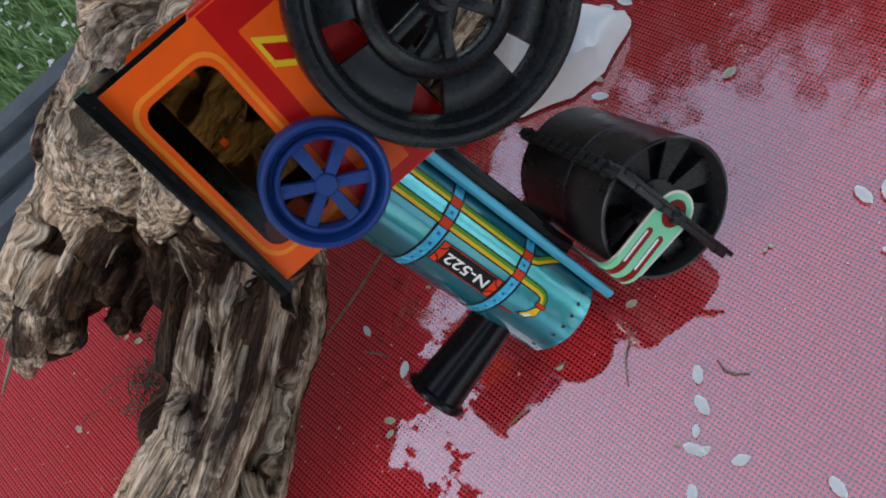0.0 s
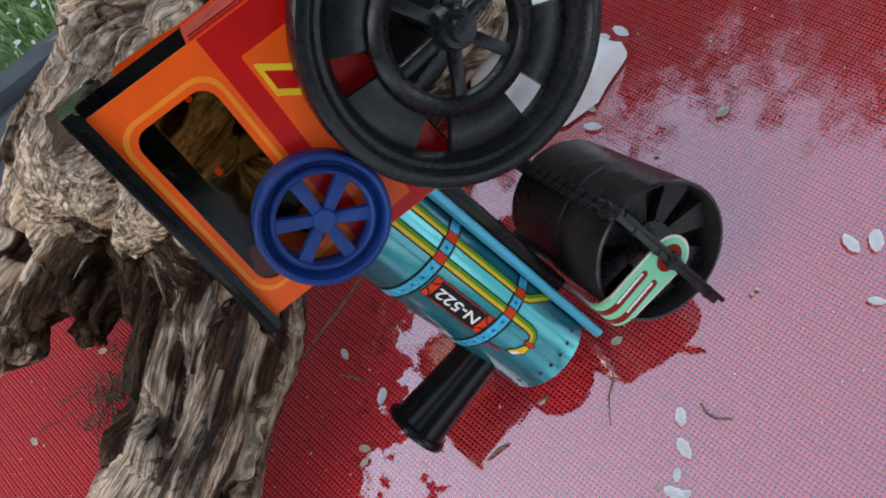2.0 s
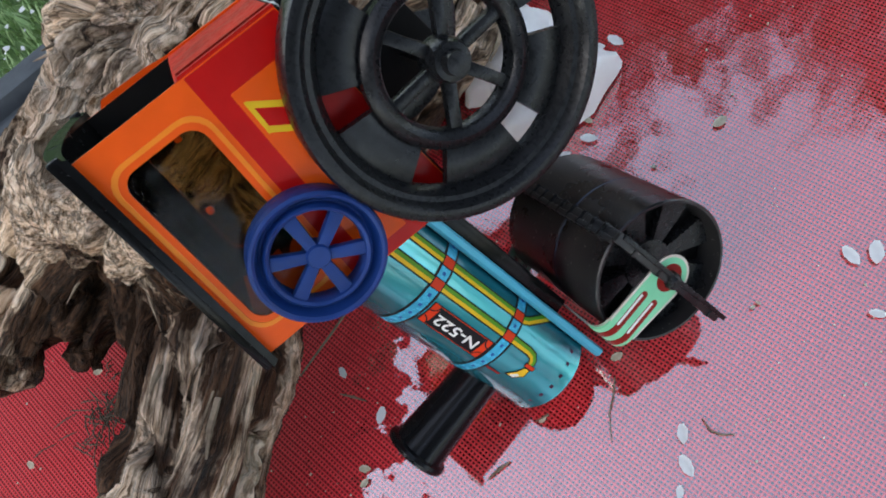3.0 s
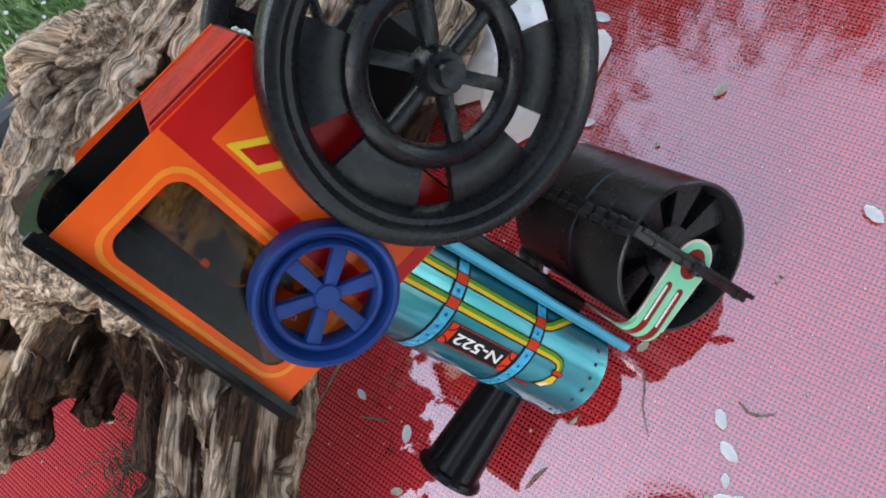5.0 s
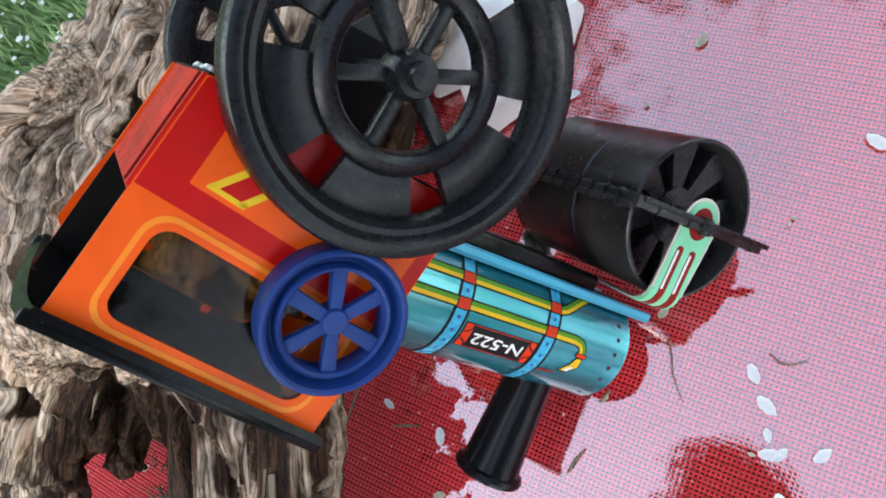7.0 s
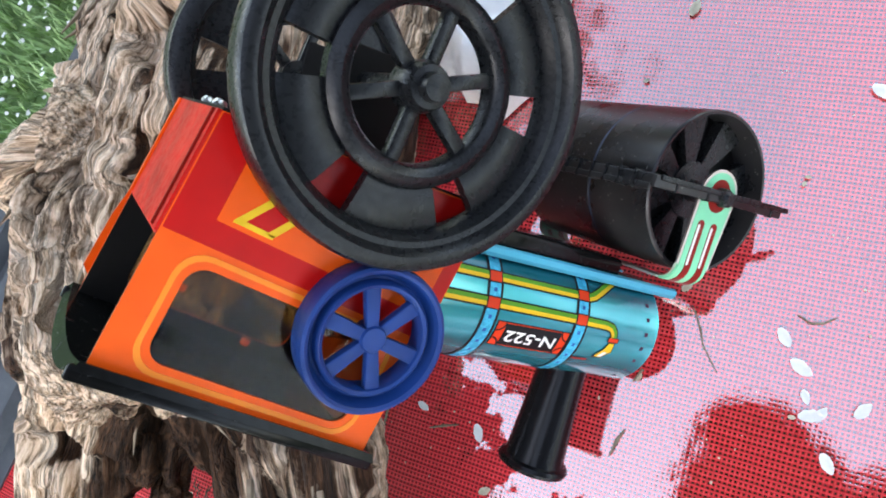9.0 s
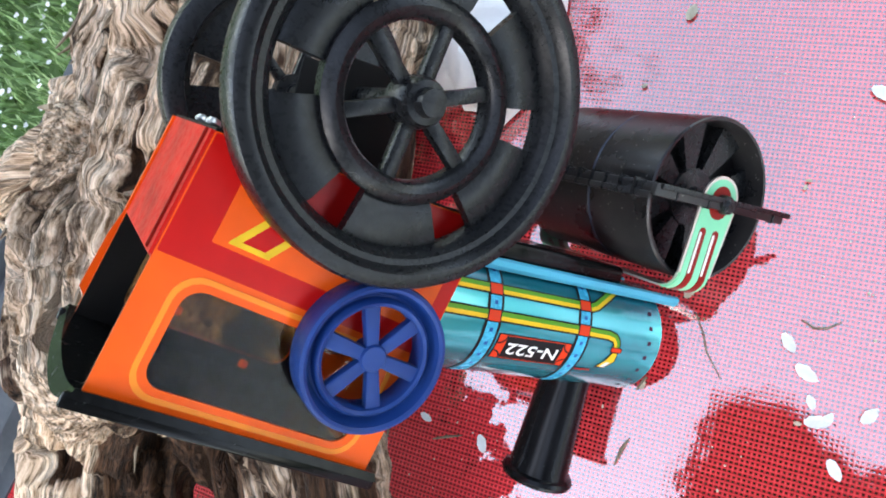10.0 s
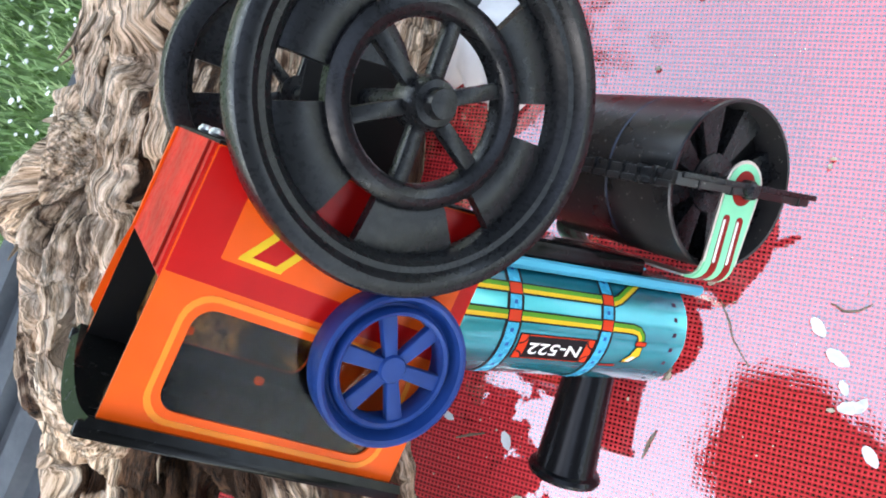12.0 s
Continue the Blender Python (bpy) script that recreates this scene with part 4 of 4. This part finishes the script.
def roller():
    cx, cz, n0, ln = 153.7, -68.2, -11.0, 60.0

    def at(x, y, h):
        return Vector(((cx + x) * MM, (n0 - h) * MM, (cz + y) * MM))
    b = bmesh.new()
    prof = [(23.2, 0.1), (24.0, 0.0), (24.4, 0.5), (24.4, 24.6), (24.1, 24.9), (24.1, 25.5), (24.4, 25.8), (24.4, ln - 0.5), (24.0, ln), (23.2, ln - 0.1), (23.0, ln - 4), (23.0, 4.0)]
    lathe(b, prof, at, 96)
    drum = part("front_roller", b, DUSTY, toy, "dusty black plastic front roller")
    b = bmesh.new()
    lathe(b, [(24.36, 24.75), (24.36, 25.65)], at, 96, False)
    part("seam", b, paint("grey_seam", (0.06, 0.075, 0.11), 0.4), drum, "grey moulding seam")
    for side in (0, 1):
        h0 = 7.5 if side == 0 else ln - 7.5
        d = 1 if side == 0 else -1
        b = bmesh.new()
        lathe(b, [(0, h0 + d * 3.2), (23.2, h0 + d * 3.2)], at, 48, False)
        part("end_wall", b, INSIDE, drum)
        for k in range(8):
            a0 = radians(45 * k + 10)
            b = bmesh.new()
            lathe(b, [(8.0, h0), (22.9, h0 - d * 1.2), (22.9, h0 + d * 3.2), (8.0, h0 + d * 3.2)], at, 6, True, a0, a0 + radians(25))
            part("end_rib", b, PLASTIC, drum)
        b = bmesh.new()
        lathe(b, [(0, h0 - d * 3.0), (3.2, h0 - d * 3.0), (3.4, h0 - d * 1.0), (8.6, h0 - d * 0.6), (9.0, h0 + d * 3.0)], at, 40, False)
        part("end_hub", b, PLASTIC, drum)
    # fork: one strip of mint tin folded over the roller, an arm at each end
    for n, s in ((-8.0, 1), (-73.5, -1)):
        b = bmesh.new()
        out = [(153.6 + 7.6 * math.cos(radians(a)), -68.2 + 7.6 * math.sin(radians(a))) for a in range(180, 361, 15)]
        out += [(159.2, -46.0), (145.4, -46.0)]
        prism(b, out, n, n + s * 0.6, lambda x, z, h: Vector((x * MM, h * MM, z * MM)))
        arm = part("fork_arm", b, BARE, toy, "tin fork arm")
        b = bmesh.new()
        face = [(153.6 + 6.7 * math.cos(radians(a)), -68.2 + 6.7 * math.sin(radians(a))) for a in range(180, 361, 15)]
        face += [(158.4, -46.0), (146.4, -46.0)]
        prism(b, face, n + s * 0.6, n + s * 0.75, lambda x, z, h: Vector((x * MM, h * MM, z * MM)))
        part("arm_print", b, MINT, arm, "mint green print", smooth=False)
        b = bmesh.new()
        lathe(b, [(0, 0), (4.3, 0), (4.3, 0.3), (0, 0.3)], lambda x, y, h: Vector(((153.6 + x) * MM, (n + s * (0.6 + h)) * MM, (-68.0 + y * 1.15) * MM)), 32, False)
        part("arm_disc", b, MAROON, arm, "maroon printed disc")
        for x0 in (150.0, 155.6):
            b = bmesh.new()
            prism(b, rounded(x0 - 1.35, x0 + 1.35, -60.0, -45.2, 1.3), n + s * 0.6, n + s * 0.9, lambda x, z, h: Vector((x * MM, h * MM, z * MM)))
            part("arm_stripe", b, MAROON, arm, "maroon printed stripe", smooth=False)
            b = bmesh.new()
            prism(b, rounded(x0 - 1.2, x0 - 0.3, -58.6, -46.2, 0.4), n + s * 0.8, n + s * 1.0, lambda x, z, h: Vector((x * MM, h * MM, z * MM)))
            part("arm_glint_stripe", b, WHITE_PRINT, arm, "white printed line", smooth=False)
        for x0, x1, lift, m, nm in ((145.4, 159.2, 0.0, BARE, "foot_bend"), (146.4, 158.4, 0.75, MINT, "foot_print"), (148.7, 151.3, 0.95, MAROON, "foot_stripe"), (154.3, 156.9, 0.95, MAROON, "foot_stripe")):
            b = bmesh.new()
            rows = []
            for a in range(0, 91, 10):
                r = 5.0 + lift
                y, z = n - s * 5.0 + s * r * math.cos(radians(a)), -46.0 + r * math.sin(radians(a))
                yi, zi = n - s * 5.0 + s * 4.9 * math.cos(radians(a)), -46.0 + 4.9 * math.sin(radians(a))
                rows.append([b.verts.new(Vector(q) * MM) for q in ((x0, y, z), (x1, y, z), (x1, yi, zi), (x0, yi, zi))])
            for A, B in zip(rows, rows[1:]):
                for k in range(4):
                    b.faces.new((A[k], A[(k + 1) % 4], B[(k + 1) % 4], B[k]))
            b.faces.new(rows[0]), b.faces.new(rows[-1])
            part(nm, b, m, arm)
    b = bmesh.new()
    box(b, 145.2 * MM, 158.4 * MM, -68.5 * MM, -13.0 * MM, -41.1 * MM, -40.4 * MM, 0.0003)
    part("fork_bridge", b, BARE, toy, "tin bridge of the fork")
    b = bmesh.new()
    lathe(b, [(0, -6.5), (2.2, -6.5), (2.4, -5.0), (2.4, 66), (0, 66)], at, 20, False)
    part("roller_axle", b, PLASTIC, toy)
    # scraper: a toothed strip behind the roller, with a stepped arm along each end of it past the axle
    b = bmesh.new()
    box(b, 125.6 * MM, 128.4 * MM, -72.0 * MM, -6.0 * MM, -67.8 * MM, -64.4 * MM, 0.0004)
    box(b, 125.0 * MM, 126.4 * MM, -71.0 * MM, -7.0 * MM, -65.0 * MM, -63.2 * MM, 0.0003)
    bar = part("scraper_bar", b, DUSTY, toy, "black plastic toothed scraper bar")
    for n in range(-68, -8, 6):
        b = bmesh.new()
        box(b, 124.9 * MM, 128.8 * MM, n * MM, (n + 0.9) * MM, -68.3 * MM, -63.0 * MM, 0.0002)
        part("tooth", b, PLASTIC, bar)
    for n, s in ((-5.6, 1), (-74.4, -1)):
        def slant(v):
            return Vector((v.x * MM, (n + s * v.y) * MM, (v.z - (v.x - 126.0) * 0.062) * MM))
        b = bmesh.new()
        box(b, 125.4, 181.0, -1.6, 0.2, -67.6, -64.2, 0.4, slant)
        arm = part("scraper_arm", b, DUSTY, bar, "black plastic stepped scraper arm")
        b = bmesh.new()
        box(b, 127.0, 183.0, -0.4, 0.9, -67.9, -66.3, 0.3, slant)
        part("arm_ledge", b, PLASTIC, toy)
        for x in (133.5, 146.5, 175.5):
            b = bmesh.new()
            box(b, x, x + 1.0, -1.7, 0.6, -67.8, -63.9, 0.2, slant)
            part("arm_rib", b, PLASTIC, toy)
        b = bmesh.new()
        lathe(b, [(0.0, 2.0), (1.5, 2.0), (2.3, 1.2), (2.6, -1.0), (0.0, -1.0)], lambda x, y, h: Vector(((154.5 + x) * MM, (n + s * h) * MM, (-67.6 + y) * MM)), 20, False)
        part("axle_cap", b, PLASTIC, toy, "round black axle end")


roller()


# ---- petals, husks and litter on the netting ----
def petal(x, y, length, turn, seed, material=PETAL, label="small white oval blossom petal on the wet netting", name="petal", wide=0.55):
    r = random.Random(seed)
    b = bmesh.new()
    n, m = 8, 4
    vs = {}
    length *= 0.85
    for i in range(n + 1):
        f = i / n
        w = wide * length * 0.5 * math.sin(math.pi * min(1, 0.06 + f * 0.92)) ** 0.7
        for j in range(m + 1):
            s = j / m * 2 - 1
            z = 0.0006 + 0.10 * length * (s * s * 0.5 + (f - 0.5) ** 2) * 0.8 + 0.0002 * r.random()
            vs[i, j] = b.verts.new(((f - 0.5) * length, s * w * (1 + 0.1 * r.uniform(-1, 1)), z))
    for i in range(n):
        for j in range(m):
            b.faces.new((vs[i, j], vs[i + 1, j], vs[i + 1, j + 1], vs[i, j + 1]))
    return thing(name, b, material, label, name, "petals on the netting" if name == "petal" else "litter on the netting", m=pose(x, y, 0.0004, 0, 0, turn))


for k, (x, y, ln, turn) in enumerate(((-0.0175, 0.0455, 0.0085, -60), (-0.0115, 0.036, 0.0095, -35), (-0.0095, 0.0265, 0.006, -70), (-0.0075, 0.0205, 0.009, 10), (-0.0045, 0.0215, 0.007, 60), (0.0075, 0.025, 0.008, 50),
                                      (-0.0015, 0.006, 0.0085, -60), (-0.122, -0.008, 0.0085, -70), (-0.147, -0.002, 0.0065, -25), (-0.106, 0.140, 0.009, 20), (0.037, 0.032, 0.009, -30), (0.013, 0.140, 0.011, -70), (0.006, 0.135, 0.010, -30),
                                      (-0.121, 0.157, 0.010, 70), (-0.126, 0.183, 0.011, 30), (-0.119, 0.190, 0.010, -10), (-0.112, 0.128, 0.008, 50), (0.022, 0.118, 0.007, 20))):
    petal(x, y, ln, turn, 40 + k)
for k, (x, y, ln, turn) in enumerate(((-0.256, -0.063, 0.006, 40), (-0.264, -0.065, 0.004, 80), (-0.257, -0.113, 0.006, 0), (-0.116, -0.029, 0.006, 30), (-0.113, -0.0335, 0.005, 80), (-0.051, 0.0595, 0.006, 60), (-0.037, 0.093, 0.004, 10),
                                      (-0.060, 0.169, 0.008, 70), (-0.111, 0.148, 0.006, -10), (-0.013, 0.019, 0.003, 0), (-0.132, 0.028, 0.003, 20), (-0.015, 0.103, 0.0025, 0), (-0.016, 0.1005, 0.0025, 70), (-0.075, 0.139, 0.003, 30), (-0.064, 0.024, 0.004, 70))):
    petal(x, y, ln, turn, 90 + k, HUSK, "tiny pale dry seed husk on the netting", "husk", 0.6)


def stalk(pts, r, label="thin dry straw stalk lying on the netting"):
    b = bmesh.new()
    tube(b, pts, r, 6)
    return thing("stalk", b, STRAW, label, "stalk", "stalks on the netting")


stalk([(-0.160, 0.036, 0.003), (-0.161, 0.012, 0.0025), (-0.163, -0.013, 0.002)], [0.0006, 0.0007, 0.0005])
stalk([(-0.143, -0.010, 0.001), (-0.137, -0.008, 0.001), (-0.131, -0.0065, 0.001)], [0.0003, 0.0006, 0.0003])
stalk([(-0.071, -0.006, 0.001), (-0.069, 0.000, 0.0012), (-0.067, 0.004, 0.001)], [0.0003, 0.0007, 0.0003])
stalk([(-0.066, 0.022, 0.001), (-0.063, 0.027, 0.001)], [0.0003, 0.0006])
stalk([(-0.048, 0.052, 0.0006), (-0.045, 0.045, 0.0008), (-0.0435, 0.039, 0.0008), (-0.038, 0.030, 0.0006)], [0.0002, 0.0004, 0.0003, 0.0002])
stalk([(-0.014, 0.054, 0.0006), (-0.010, 0.0515, 0.0006), (-0.006, 0.052, 0.0006), (-0.002, 0.0545, 0.0006)], [0.0002, 0.0004, 0.0004, 0.0002])

bits = random.Random(9)
b = bmesh.new()
for i in range(420):
    x, y = bits.uniform(-0.14, 0.10), bits.uniform(-0.08, 0.30)
    if i % 3 == 0:
        x, y = bits.uniform(-0.30, -0.10), bits.uniform(-0.16, 0.0)
    s = bits.choice((0.0002, 0.00025, 0.0003, 0.0005))
    bmesh.ops.create_icosphere(b, subdivisions=1, radius=s, matrix=Matrix.Translation((x, y, s * 0.6)) @ Matrix.Diagonal((1, bits.uniform(0.5, 1.8), 0.5, 1)))
thing("pale_specks", b, HUSK, "pale specks of pollen and grit on the netting", "specks", kind="stuff")
b = bmesh.new()
for i in range(90):
    a, rr = bits.uniform(0, 6.28), abs(bits.gauss(0, 1))
    x, y = -0.235 + 0.018 * rr * math.cos(a), -0.075 + 0.016 * rr * math.sin(a)
    ln, t = bits.uniform(0.004, 0.014), bits.uniform(0, 3.14)
    d = Vector((math.cos(t), math.sin(t), 0)) * ln / 2
    p = Vector((x, y, 0.0012))
    tube(b, [p - d, p + Vector((0, 0, bits.uniform(0, 0.002))), p + d], [0.0002, 0.0004, 0.0002], 5)
thing("wood_litter", b, DEBRIS, "brown rotten wood crumbs and fibres on the netting", "litter", kind="stuff")
